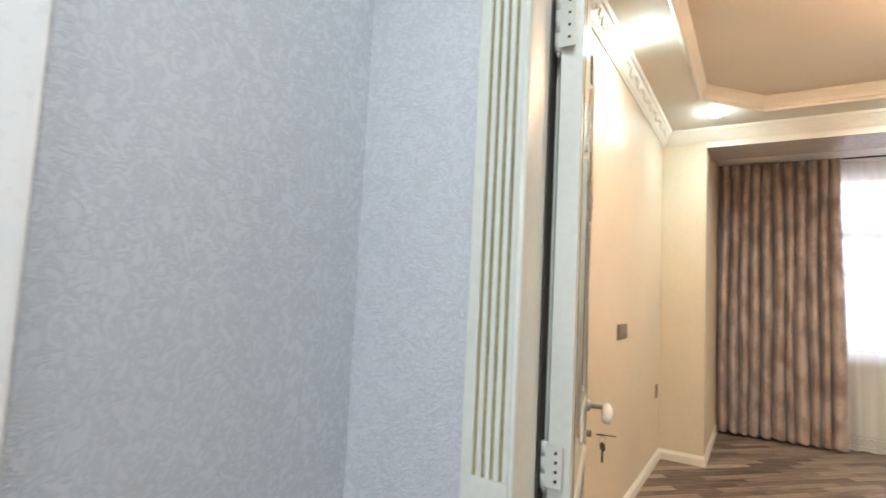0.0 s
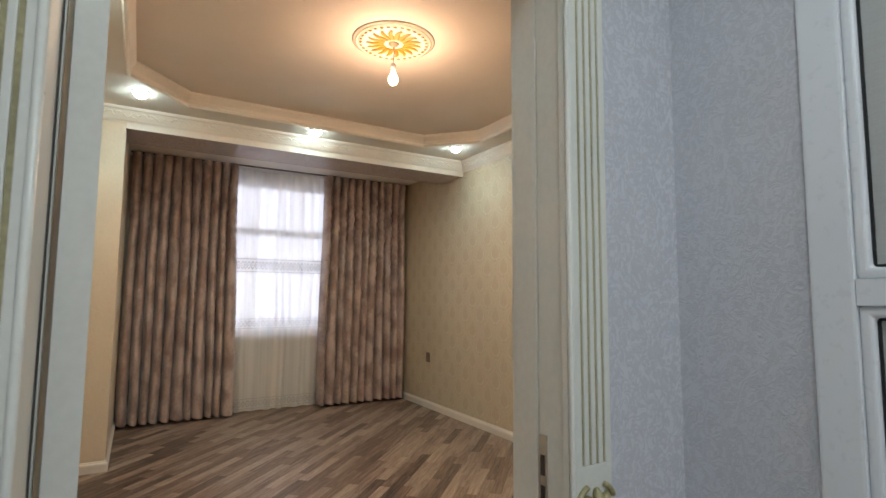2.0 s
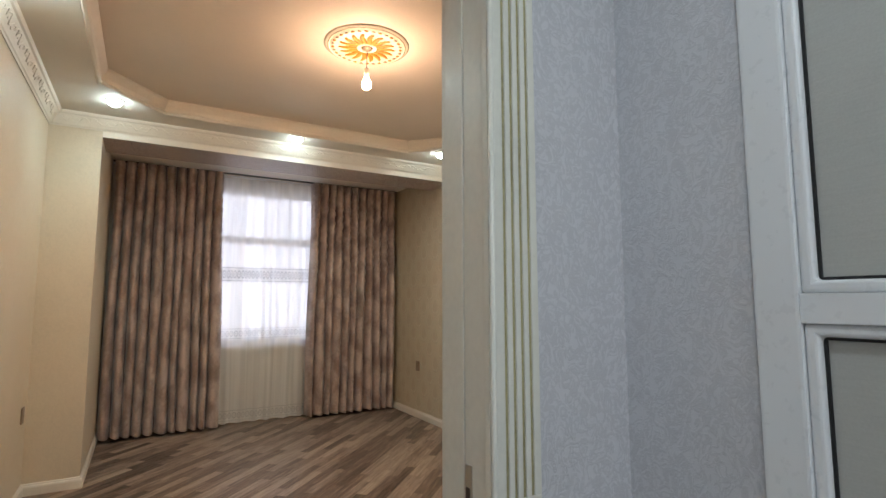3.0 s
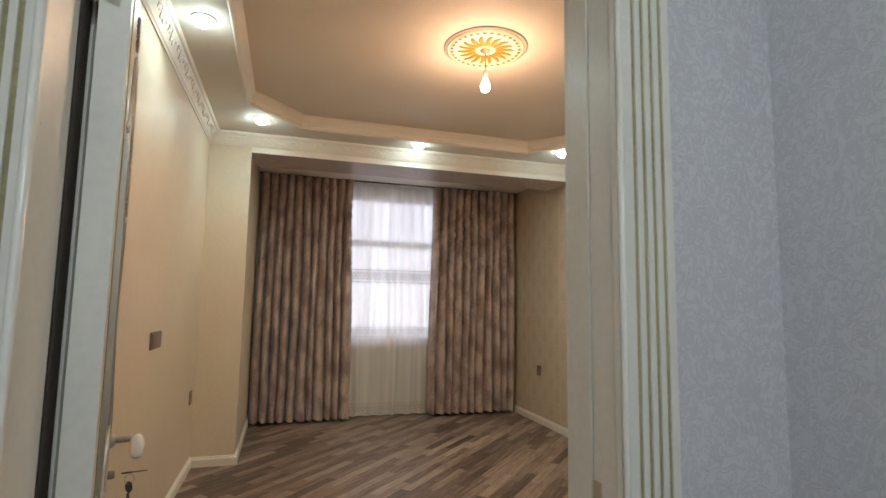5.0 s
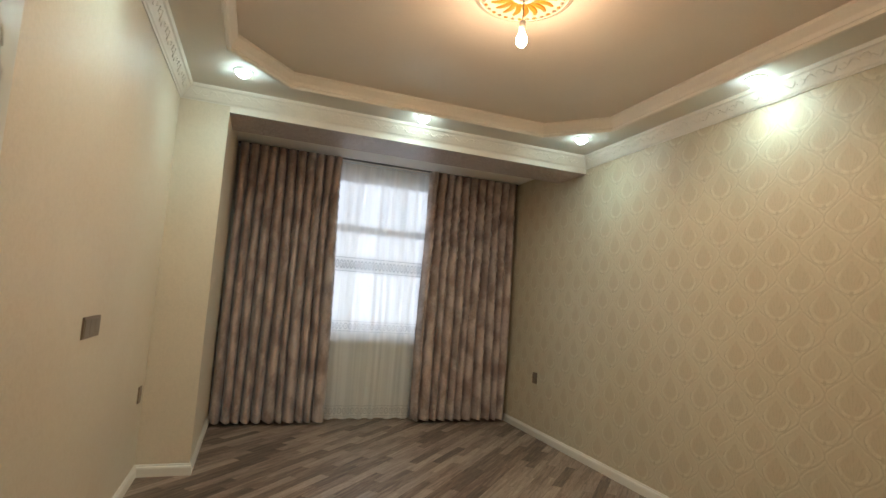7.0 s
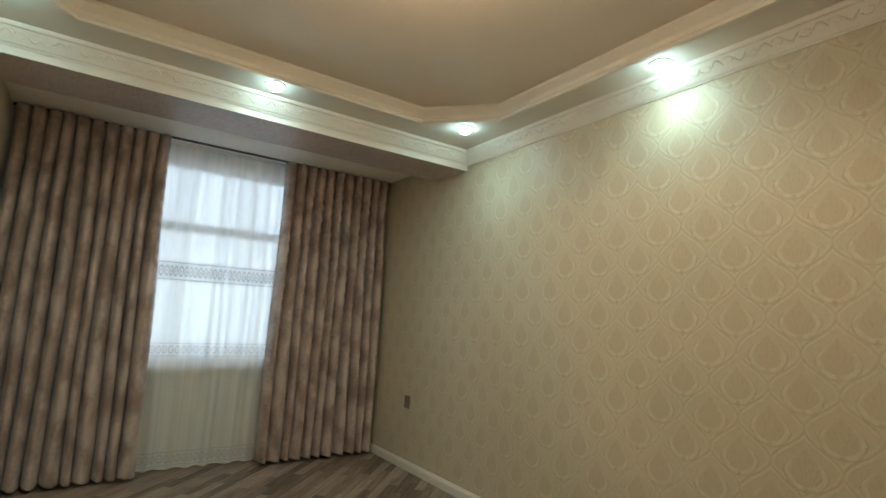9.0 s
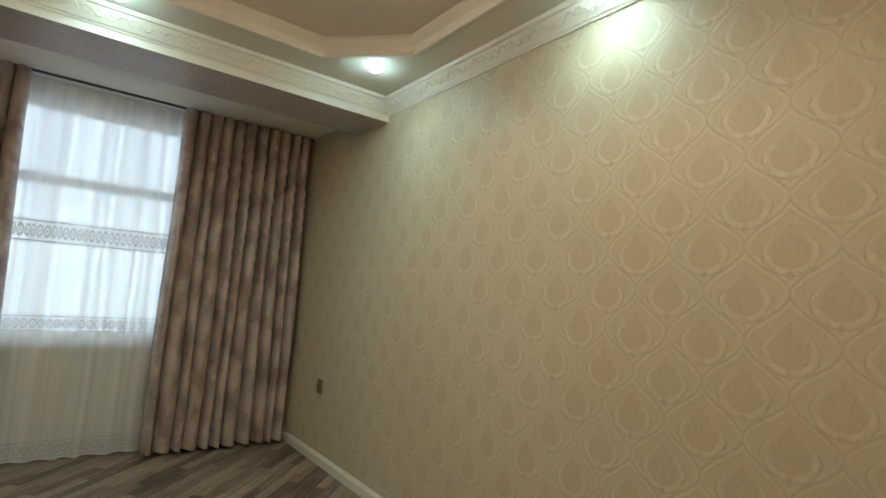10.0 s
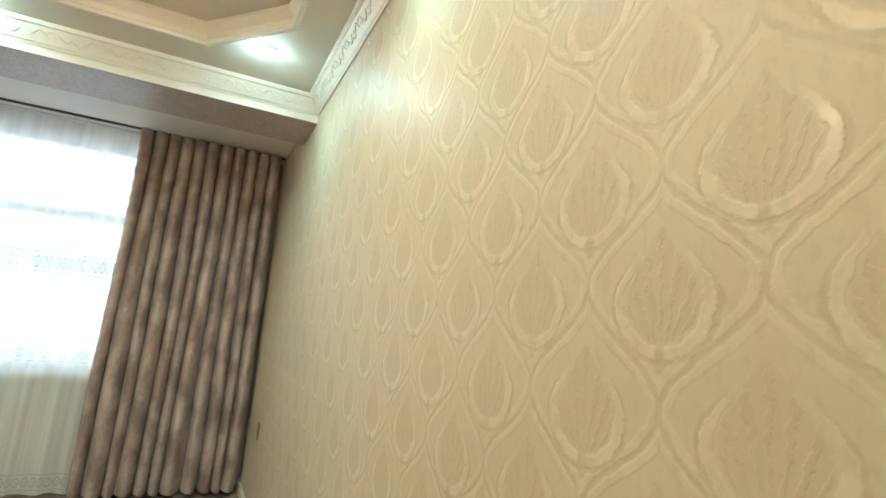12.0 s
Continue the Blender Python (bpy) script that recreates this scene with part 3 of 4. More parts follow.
fluted_casing("trim_casing_west", -0.318, -0.213, "ivory fluted door casing with gilt grooves", False)
fluted_casing("trim_casing_east", 0.614, 0.727, "ivory fluted door casing with gilt grooves and carved flower", True)
structure(part("trim_casing_head", boxes(((-0.213, 1.107, OZ), (0.614, HY1, OZ + 0.11)), bevel=0.004), M_DOORPAINT), "ivory door casing head", "door casing")
frame_ob = structure(part("door_frame", boxes(((OX0 - 0.03, 1.125, 0), (OX0, 1.208, OZ)), ((OX1, 1.125, 0), (OX1 + 0.03, 1.2, OZ)), ((OX1 + 0.004, 1.2, 0), (OX1 + 0.03, 1.208, OZ)), ((OX1, 1.208, 0), (OX1 + 0.03, 1.275, OZ)),
                                          ((OX0, 1.125, OZ), (OX1, 1.275, OZ + 0.03)), bevel=0.0015), M_DOORPAINT), "ivory lacquered door frame lining", "door frame")
structure(part("trim_casing_room_east", boxes(((OX1, Y0 + 0.004, 0), (OX1 + 0.1, Y0 + 0.02, OZ + 0.1)), bevel=0.005), M_DOORPAINT), "ivory room-side door casing", "door casing")
structure(part("trim_casing_room_west", boxes(((OX0 - 0.1, Y0, 0), (OX0 - 0.002, Y0 + 0.014, OZ + 0.1)), bevel=0.004), M_DOORPAINT), "ivory room-side door casing behind the open door", "door casing")
strike = part("strike_plate", boxes(((OX1 - 0.002, 1.178, 0.93), (OX1 + 0.002, 1.2, 1.085)), bevel=0.0008), M_STEEL, frame_ob, "steel strike plate")
part("latch_hole", boxes(((OX1 - 0.003, 1.184, 1.005), (OX1 + 0.002, 1.196, 1.045)), ((OX1 - 0.003, 1.184, 0.945), (OX1 + 0.002, 1.196, 0.985))), M_DARK, strike)

# open door leaf: local u along the leaf from the hinge, v up, w towards its back
DOOR_M = Matrix.Translation((-0.163, 1.258, 0.0)) @ Matrix.Rotation(radians(104), 4, "Z")
DW, DH, DT = 0.81, 2.09, 0.042


def leaf_put(u, v, w):
    return (u, w, v)


def arch(u0, u1, z0, z1, rise, steps=14):
    """A panel outline with an ogee head."""
    pts = [(u0, z0), (u1, z0), (u1, z1 - rise)]
    mid, half = (u0 + u1) / 2, (u1 - u0) / 2
    for k in range(1, steps * 2):
        a = k / (steps * 2)
        x = u1 - 2 * half * a
        d = abs(x - mid) / half
        pts.append((x, z1 - rise + rise * (0.5 + 0.5 * math.cos(math.pi * d)) * (0.75 + 0.25 * (1 - d))))
    pts.append((u0, z1 - rise))
    return pts


door = thing("door_leaf", "ivory carved door leaf standing open with dark arched panel", "door")
door.matrix_world = DOOR_M
HALF = [(0.02, 0.345), (0.035, 0.335), (0.05, 0.315), (0.09, 0.312), (0.10, 0.29), (0.115, 0.262), (0.112, 0.254), (0.097, 0.248), (0.09, 0.23), (0.097, 0.212), (0.14, 0.206),
        (0.14, -0.256), (0.097, -0.262), (0.09, -0.28), (0.097, -0.298), (0.115, -0.304), (0.105, -0.335), (0.05, -0.352)]


def cusped(mid_u, mid_v, scale=1.0):
    """A tall panel outline with pointed ends and rounded nibs on its sides."""
    pts = [(0.0, 0.365), *HALF, (0.0, -0.365), *[(-u, v) for u, v in reversed(HALF)]]
    return [(mid_u + u * scale, mid_v + v * scale) for u, v in pts]


HOLE = cusped(0.43, 1.355)
LOW = [(0.2, 0.2), (0.62, 0.2), (0.62, 0.9), (0.2, 0.9)]
bm = plate(bmesh.new(), [(0, 0.01), (DW, 0.01), (DW, DH), (0, DH)], [HOLE, LOW], DT, leaf_put)
part("leaf_board", bm, M_DOORPAINT, door)
part("arched_panel", plate(bmesh.new(), cusped(0.43, 1.355, 0.992), [], 0.01, lambda u, v, w: (u, w + 0.032, v)), M_RECESS, door, "dark brown recessed panel")
part("lower_panel", boxes(((0.202, 0.014, 0.202), (0.618, 0.03, 0.898)), bevel=0.002), M_DOORPAINT, door)


def moulding(outline, inset, radius, name, material=M_DOORPAINT, lift=0.0):
    mid_u = sum(p[0] for p in outline) / len(outline)
    mid_v = sum(p[1] for p in outline) / len(outline)
    pts = []
    for u, v in (*outline, outline[0]):
        pts.append((u + (inset if u > mid_u else -inset), -lift, v + (inset if v > mid_v else -inset)))
    part(name, tube(bmesh.new(), pts, radius, 8), material, door, "", True)


bm = bmesh.new()
mu, mv = 0.43, 1.355
outer = [bm.verts.new((u + (mu - u) * 0.006, w, v + (mv - v) * 0.006)) for w in (0.003, 0.04) for u, v in HOLE]
inner = [bm.verts.new((u + (mu - u) * 0.03, w, v + (mv - v) * 0.02)) for w in (0.006, 0.04) for u, v in HOLE]
size = len(HOLE)
for k in range(size):
    j = (k + 1) % size
    bm.faces.new((inner[k], inner[j], inner[size + j], inner[size + k]))
    bm.faces.new((outer[k], outer[j], inner[j], inner[k]))
    bm.faces.new((outer[size + k], outer[size + j], outer[j], outer[k]))
bmesh.ops.recalc_face_normals(bm, faces=bm.faces)
part("panel_reveal", bm, M_RECESS, door, "brown wooden reveal of the arched panel")
moulding(cusped(0.43, 1.355, 1.045), 0.0, 0.004, "panel_bead")
moulding(arch(0.17, 0.68, 1.06, 1.93, 0.26), 0.0, 0.008, "arch_moulding")
moulding(arch(0.195, 0.655, 1.085, 1.89, 0.25), 0.0, 0.004, "gilt_arch_line", M_GILT)
moulding(LOW, 0.012, 0.009, "panel_bead")
part("stile_groove", boxes(((0.085, -0.002, 0.06), (0.094, 0.001, 2.04)), bevel=0.0008), M_GILT, door, "dull gilt stile line")
for cu, cv, sc in ((0.43, 1.80, 1.0), (0.25, 1.70, 0.7), (0.61, 1.70, 0.7), (0.43, 1.99, 0.9), (0.24, 1.57, 0.5), (0.62, 1.57, 0.5)):
    bm = bmesh.new()
    for side in (-1, 1):
        for turn in (0, 1):
            pts = []
            for i in range(13):
                g = i / 12
                ang, rad = g * 5.0 + turn * 1.4, 0.045 * sc * (1 - 0.75 * g)
                pts.append((cu + side * (rad * math.cos(ang) + 0.012 * sc), -0.003, cv + rad * math.sin(ang) * (1 - turn * 0.4) - turn * 0.02))
            tube(bm, pts, lambda g: 0.004 * (1 - 0.5 * g), 6)
    part("carved_scroll", bm, M_DOORPAINT, door, "raised carved leaf scrolls", True)
HU, HZ = 0.742, 1.012
handle = part("handle_plate", boxes(((HU - 0.021, -0.006, HZ - 0.17), (HU + 0.021, 0.0, HZ + 0.09)), bevel=0.003), M_CERAMIC, door, "cream enamelled handle plate")
part("handle_rose", lathe(bmesh.new(), [(0.0, -0.018), (0.014, -0.018), (0.019, -0.01), (0.02, -0.005), (0.0, -0.005)], (HU, 0, HZ), "y", 20), M_STEEL, handle, "", True)
part("handle_neck", tube(bmesh.new(), [(HU, -0.012, HZ), (HU, -0.058, HZ), (HU - 0.006, -0.064, HZ), (HU - 0.02, -0.066, HZ)], 0.0085, 10), M_STEEL, handle, "", True)
part("handle_grip", tube(bmesh.new(), [(HU - 0.012, -0.066, HZ + 0.004), (HU - 0.03, -0.067, HZ + 0.002), (HU - 0.045, -0.068, HZ - 0.006), (HU - 0.058, -0.068, HZ - 0.014), (HU - 0.068, -0.067, HZ - 0.024), (HU - 0.073, -0.066, HZ - 0.032)],
                         lambda g: 0.009 + 0.009 * math.sin(math.pi * min(1.0, g * 0.8 + 0.12)), 14), M_CERAMIC, handle, "white ceramic lever grip", True)
lock = part("lock_cylinder", lathe(bmesh.new(), [(0.0, -0.022), (0.009, -0.022), (0.011, -0.018), (0.011, -0.004), (0.0, -0.004)], (HU, 0, HZ - 0.088), "y", 16), M_BRONZE, door, "bronze lock cylinder", True)

keys = thing("key_bunch", "two bronze keys hanging from the door lock", "keys")
keys.matrix_world = DOOR_M


def key(name, m):
    bm = lathe(bmesh.new(), [(0.0, -0.0015), (0.0135, -0.0015), (0.0145, 0.0), (0.0135, 0.0015), (0.0, 0.0015)], (0, 0, 0), "y", 18)
    box(bm, (-0.0035, -0.001, -0.047), (0.0035, 0.001, -0.012))
    for k in range(4):
        box(bm, (0.0034, -0.001, -0.044 + k * 0.007), (0.0055 + 0.001 * (k % 2), 0.001, -0.040 + k * 0.007))
    bmesh.ops.transform(bm, matrix=m, verts=bm.verts)
    return part(name, bm, M_DARK, keys, "dark bronze key")


key("key", Matrix.Translation((HU, -0.050, HZ - 0.088)) @ Matrix.Rotation(radians(-90), 4, "X") @ Matrix.Rotation(radians(20), 4, "Z"))
key("key", Matrix.Translation((HU - 0.004, -0.056, HZ - 0.124)) @ Matrix.Rotation(radians(35), 4, "Z"))
part("key_ring", tube(bmesh.new(), [(HU - 0.003, -0.056 + 0.012 * math.cos(a * math.pi / 8), HZ - 0.104 + 0.012 * math.sin(a * math.pi / 8)) for a in range(17)], 0.001, 6), M_STEEL, keys, "", True)


def hinge(z0, z1):
    """A butt hinge, built in the world and carried by the leaf."""
    h = z1 - z0
    x, y = -0.209, 1.243
    back = DOOR_M.inverted()

    def piece(name, bm, material, parent, label="", smooth=False):
        bmesh.ops.transform(bm, matrix=back @ Matrix.Translation((x, y, z0)), verts=bm.verts)
        return part(name, bm, material, parent, label, smooth)

    leaf = piece("hinge", boxes(((0.004, -0.0065, h * 0.05), (0.036, -0.004, h * 0.95)), bevel=0.0006), M_DOORPAINT, door, "cream painted steel hinge")
    for a, b in ((0, 0.3), (0.32, 0.68), (0.7, 1.0)):
        piece("knuckle", lathe(bmesh.new(), [(0.0, h * a), (0.0075, h * a), (0.0075, h * b), (0.0, h * b)], (0, 0, 0), "z", 16), M_DOORPAINT, leaf, "", True)
    piece("finial", lathe(bmesh.new(), [(0.0, -0.012), (0.003, -0.011), (0.005, -0.005), (0.005, 0.0), (0.0, 0.0)], (0, 0, 0), "z", 12), M_STEEL, leaf, "", True)
    for zz in (0.2, 0.4, 0.6, 0.8):
        piece("screw", lathe(bmesh.new(), [(0.0, -0.0078), (0.003, -0.0075), (0.0034, -0.006), (0.0, -0.006)], (0.024, 0, h * zz), "y", 10), M_DARK, leaf)


hinge(1.0, 1.085)
hinge(1.845, 1.97)
hinge(0.25, 0.335)
# brownish seal, made wider so its dark colour also gives the reveal's shade
structure(part("trim_hinge_seal_shade", boxes(((OX0 - 0.02, 1.2085, 0.0), (OX0 - 0.004, 1.262, OZ)), ((OX0 - 0.004, 1.218, 0.0), (OX0 - 0.001, 1.224, OZ))), plain("seal_and_gap_shade_brown", (0.06, 0.05, 0.042), 0.6)), "dark seal in the door's hinge gap, widened to stand for the shaded reveal", "seal")


# ---- hall doors ----
def pvc_door():
    """White PVC door with frosted panes; its face looks towards the hall."""
    ob = structure(new("door_2"), "white plastic door with frosted glass panes", "door")
    x = HX1 - 0.01
    xb = x + 0.06
    y1, y0, z1 = PY1, PY0, 2.2
    w = 0.07
    part("door_post", boxes(((x, y1 - w, 0), (xb, y1, z1)), bevel=0.006), M_PVC, ob)
    part("door_post", boxes(((x, y0, 0), (xb, y0 + w, z1)), bevel=0.006), M_PVC, ob)
    part("door_head", boxes(((x, y0 + w, z1 - w), (xb, y1 - w, z1)), bevel=0.006), M_PVC, ob)
    part("door_sill", boxes(((x, y0 + w, 0), (xb, y1 - w, w)), bevel=0.006), M_PVC, ob)
    part("cross_bar", boxes(((x + 0.001, y0 + w, 1.352), (xb, y1 - w, 1.399)), bevel=0.002), M_PVC, ob, "white plastic cross bar")
    ga, gb = y0 + w, y1 - w
    for za, zb in ((1.399, z1 - w), (w, 1.352)):
        pane_y0, pane_y1, pane_z0, pane_z1 = ga + 0.022, gb - 0.022, za + 0.02, zb - 0.02
        bead = part("glazing_bead", plate(bmesh.new(), [(ga, za), (gb, za), (gb, zb), (ga, zb)], [[(pane_y0, pane_z0), (pane_y1, pane_z0), (pane_y1, pane_z1), (pane_y0, pane_z1)]], 0.02,
                                          lambda u, v, t: (x + 0.006 + t, u, v)), M_PVC, ob)
        bevel = bead.modifiers.new("round", "BEVEL")
        bevel.width, bevel.segments = 0.007, 3
        part("gasket", plate(bmesh.new(), [(pane_y0 - 0.002, pane_z0 - 0.002), (pane_y1 + 0.002, pane_z0 - 0.002), (pane_y1 + 0.002, pane_z1 + 0.002), (pane_y0 - 0.002, pane_z1 + 0.002)],
                             [[(pane_y0 + 0.005, pane_z0 + 0.005), (pane_y1 - 0.005, pane_z0 + 0.005), (pane_y1 - 0.005, pane_z1 - 0.005), (pane_y0 + 0.005, pane_z1 - 0.005)]], 0.008,
                             lambda u, v, t: (x + 0.018 + t, u, v)), M_GASKET, bead, "black rubber gasket")
        part("pane", boxes(((x + 0.022, pane_y0, pane_z0), (x + 0.03, pane_y1, pane_z1))), M_FROST, bead, "frosted glass pane")


pvc_door()
hall_door = structure(new("door_3"), "white hall door in a smooth white casing", "door")
part("door_casing", boxes(((HX0 - 0.05, 0.43, 0), (HX0 + 0.02, 0.535, 2.16)), bevel=0.008), M_PVC, hall_door)
part("door_casing", boxes(((HX0 - 0.05, -0.4, 0), (HX0 + 0.02, -0.3, 2.16)), bevel=0.008), M_PVC, hall_door)
part("door_casing", boxes(((HX0 - 0.05, -0.3, 2.06), (HX0 + 0.02, 0.43, 2.16)), bevel=0.008), M_PVC, hall_door)
part("door_panel", boxes(((HX0 - 0.045, -0.298, 0.005), (HX0 - 0.005, 0.428, 2.058)), bevel=0.003), M_PVC, hall_door)

# ---- window ----
window = structure(new("window_1"), "white plastic window with a transom behind sheer curtains", "window")
fy0, fy1 = AY1 + 0.07, AY1 + 0.13
wm = (WX0 + WX1) / 2
part("window_frame", boxes(((WX0, fy0, WZ0), (WX0 + 0.07, fy1, WZ1)), ((WX1 - 0.07, fy0, WZ0), (WX1, fy1, WZ1)), ((WX0 + 0.07, fy0, WZ0), (WX1 - 0.07, fy1, WZ0 + 0.07)),
                           ((WX0 + 0.07, fy0, WZ1 - 0.07), (WX1 - 0.07, fy1, WZ1)), bevel=0.006), M_PVC, window)
part("transom", boxes(((WX0 + 0.07, fy0, 2.08), (WX1 - 0.07, fy1, 2.16)), bevel=0.006), M_PVC, window)
for mx in (0.6, 2.0):
    part("mullion", boxes(((mx - 0.04, fy0, WZ0 + 0.07), (mx + 0.04, fy1, 2.08)), bevel=0.006), M_PVC, window)
part("window_sill", boxes(((WX0 - 0.04, AY1 - 0.05, WZ0 - 0.03), (WX1 + 0.04, fy0, WZ0)), bevel=0.006), M_PVC, window)
for a, b, c, d in ((WX0 + 0.07, 0.56, WZ0 + 0.07, 2.08), (0.64, 1.96, WZ0 + 0.07, 2.08), (2.04, WX1 - 0.07, WZ0 + 0.07, 2.08), (WX0 + 0.07, WX1 - 0.07, 2.16, WZ1 - 0.07)):
    pane = part("pane", boxes(((a, fy0 + 0.025, c), (b, fy0 + 0.031, d))), M_GLASS, window)
    pane.visible_shadow = False
structure(part("backdrop", boxes(((-6, 11.0, -3), (9, 11.1, 8))), M_OUTSIDE), "bright hazy daylight beyond the window", "backdrop")
structure(part("ground", boxes(((-40, -40, -0.4), (40, 80, -0.3))), plain("grey_ground", (0.3, 0.29, 0.27), 0.9)), "grey ground outside", "ground")


# ---- curtains ----
def drape(name, x0, x1, b0, b1, y, z0, z1, folds, depth, material, label, seed, columns=14, rows=34, header=True):
    """A pleated curtain; x0..x1 at the top, b0..b1 at the hem."""
    rng = random.Random(seed)
    phase = [rng.uniform(-0.25, 0.25) for _ in range(folds + 2)]
    size = [rng.uniform(0.8, 1.1) for _ in range(folds + 2)]
    drift = [rng.uniform(-0.45, 0.45) for _ in range(folds + 2)]
    bm = bmesh.new()
    uv = bm.loops.layers.uv.new("cloth")
    n = folds * columns
    grid, coord = [], {}
    for j in range(rows + 1):
        g = j / rows
        row = []
        z = z1 + (z0 - z1) * g
        pinch = max(0.0, 1 - g / 0.09) if header else 0.0
        for i in range(n + 1):
            s = i / n
            f = s * folds
            k = int(min(f, folds - 1e-6))
            q = f - k
            p0, p1 = phase[k] * (1 - q) + phase[k + 1] * q, drift[k] * (1 - q) + drift[k + 1] * q
            a = 2 * math.pi * (f + (p0 + p1 * g) * min(1.0, g * 2.5) * 0.5)
            amp = depth * (size[k] * (1 - q) + size[k + 1] * q) * (0.75 + 0.25 * min(1, g * 3.0))
            soft = 2 * abs(math.sin(a / 2)) ** 1.1 - 1 if header else math.cos(a)
            top = (2 * abs(math.sin(math.pi * f)) ** 0.6 - 1) * depth * 0.8
            yy = y - (soft * amp * (1 - pinch) + top * pinch)
            xx = (x0 + (x1 - x0) * s) * (1 - g ** 1.4) + (b0 + (b1 - b0) * s) * g ** 1.4
            xx -= math.sin(a * (1 - pinch) + 2 * math.pi * f * pinch) * abs(x1 - x0) / folds * (0.11 if header else 0.02) - 0.006 * math.sin(7 * g + k)
            if header:
                # puckers that the stiff jacquard keeps along every fold
                pucker = math.sin(2 * math.pi * z / 0.115 + 1.7 * math.sin(k * 2.1)) * min(1.0, g * 8) * max(0.15, 1 - g * 0.9)
                xx += 0.008 * pucker * math.sin(a) ** 2
                yy -= 0.007 * pucker * math.sin(a / 2) ** 2
            zz = z + (0.008 * math.sin(a) + 0.01 * rng.uniform(-0.2, 0.2) if j == rows else 0)
            v = bm.verts.new((xx, yy, zz))
            coord[v] = (s * folds * 0.17, z)
            row.append(v)
        grid.append(row)
    for j in range(rows):
        for i in range(n):
            f = bm.faces.new((grid[j][i], grid[j + 1][i], grid[j + 1][i + 1], grid[j][i + 1]))
            for loop in f.loops:
                loop[uv].uv = coord[loop.vert]
    ob = part(name, bm, material, None, label, True)
    thick = ob.modifiers.new("cloth", "SOLIDIFY")
    thick.thickness = 0.002
    return tagged(ob, label, "curtain")


tagged(drape("curtain", -0.235, 0.83, -0.25, 0.86, 6.60, 0.03, 2.845, 11, 0.085, M_CURTAIN, "brown-mauve jacquard curtain hanging in pleats to the floor", 3, rows=110), group="curtains at the window")
tagged(drape("curtain", 1.845, 2.965, 1.80, 2.965, 6.60, 0.03, 2.845, 11, 0.085, M_CURTAIN, "brown-mauve jacquard curtain hanging in pleats to the floor", 8, rows=110), group="curtains at the window")
sheer = drape("sheer_curtain", -0.2, 2.94, -0.2, 2.94, 6.755, 0.012, 2.84, 19, 0.014, M_SHEER, "white voile sheer curtain with embroidered bands", 5, 8, 24, False)
sheer.modifiers.clear()
track = thing("curtain_track", "white plastic double ceiling curtain track", "curtain track")
part("rail", boxes(((AX0 + 0.01, 6.60, 2.846), (X1 - 0.01, 6.635, 2.857)), bevel=0.002), M_DARK, track, "dark slot of the rail")
part("rail", boxes(((AX0 + 0.01, 6.738, 2.846), (X1 - 0.01, 6.772, 2.857)), bevel=0.002), M_PVC, track)

# ---- lamps ----
rose = thing("ceiling_rose", "white and amber sunburst plaster ceiling rose", "ceiling rose", at=(1.213, 3.242, TRAY_Z))
R = 0.262
part("rose_disc", lathe(bmesh.new(), [(0.0, -0.016), (0.05, -0.017), (0.19, -0.013), (0.2, -0.016), (0.214, -0.017), (0.222, -0.012), (0.25, -0.008), (R, -0.002), (R, 0.0), (0.0, 0.0)], steps=64), M_ROSE, rose, "", True)
bm_ring = lathe(bmesh.new(), [(0.228, -0.0105), (0.233, -0.014), (0.24, -0.011), (0.234, -0.009)], steps=64, ring=True)
part("bronze_rim", bm_ring, M_ROSE, rose, "aged plaster rim", True)
for k in range(18):
    a = 2 * math.pi * k / 18
    ray = [(math.cos(a + 0.07 * math.sin(r * 38)) * r, math.sin(a + 0.07 * math.sin(r * 38)) * r, -0.0185) for r in (0.062, 0.085, 0.108, 0.13, 0.152, 0.172)]
    part("sun_ray", tube(bmesh.new(), ray, lambda g: 0.005 + 0.0115 * math.sin(math.pi * min(1, 0.2 + g * 0.72)), 7, 0.3), M_YELLOW, rose, "amber painted ray", True)
for k in range(32):
    a = 2 * math.pi * k / 32
    part("leaf_relief", tube(bmesh.new(), [(math.cos(a + q) * 0.207, math.sin(a + q) * 0.207, -0.0165) for q in (-0.06, -0.02, 0.02, 0.06)], lambda g: 0.004 + 0.007 * math.sin(math.pi * g), 6, 0.5), M_BRONZE if k % 2 else M_YELLOW, rose, "", True)

pendant = thing("pendant_bulb", "bare warm light bulb hanging on a short cable", "light bulb", at=(1.213, 3.242, TRAY_Z))
part("cable", tube(bmesh.new(), [(0, 0, -0.015), (0.003, 0.002, -0.06), (0.001, 0, -0.11), (0, 0, -0.15)], 0.003, 8), M_DARK, pendant, "", True)
part("ceiling_cup", lathe(bmesh.new(), [(0.0, -0.034), (0.012, -0.034), (0.03, -0.024), (0.036, -0.017), (0.0, -0.017)], steps=20), M_BRONZE, pendant, "", True)
part("socket", lathe(bmesh.new(), [(0.0, -0.145), (0.013, -0.147), (0.016, -0.155), (0.017, -0.19), (0.014, -0.2), (0.0, -0.2)], steps=20), M_CERAMIC, pendant, "white lamp socket", True)
glass = part("glass_bulb", lathe(bmesh.new(), [(0.0, -0.199), (0.013, -0.2), (0.016, -0.21), (0.026, -0.232), (0.03, -0.25), (0.027, -0.268), (0.017, -0.281), (0.0, -0.286)], steps=24), M_BULB, pendant, "glowing warm bulb", True)
glass.visible_shadow = False


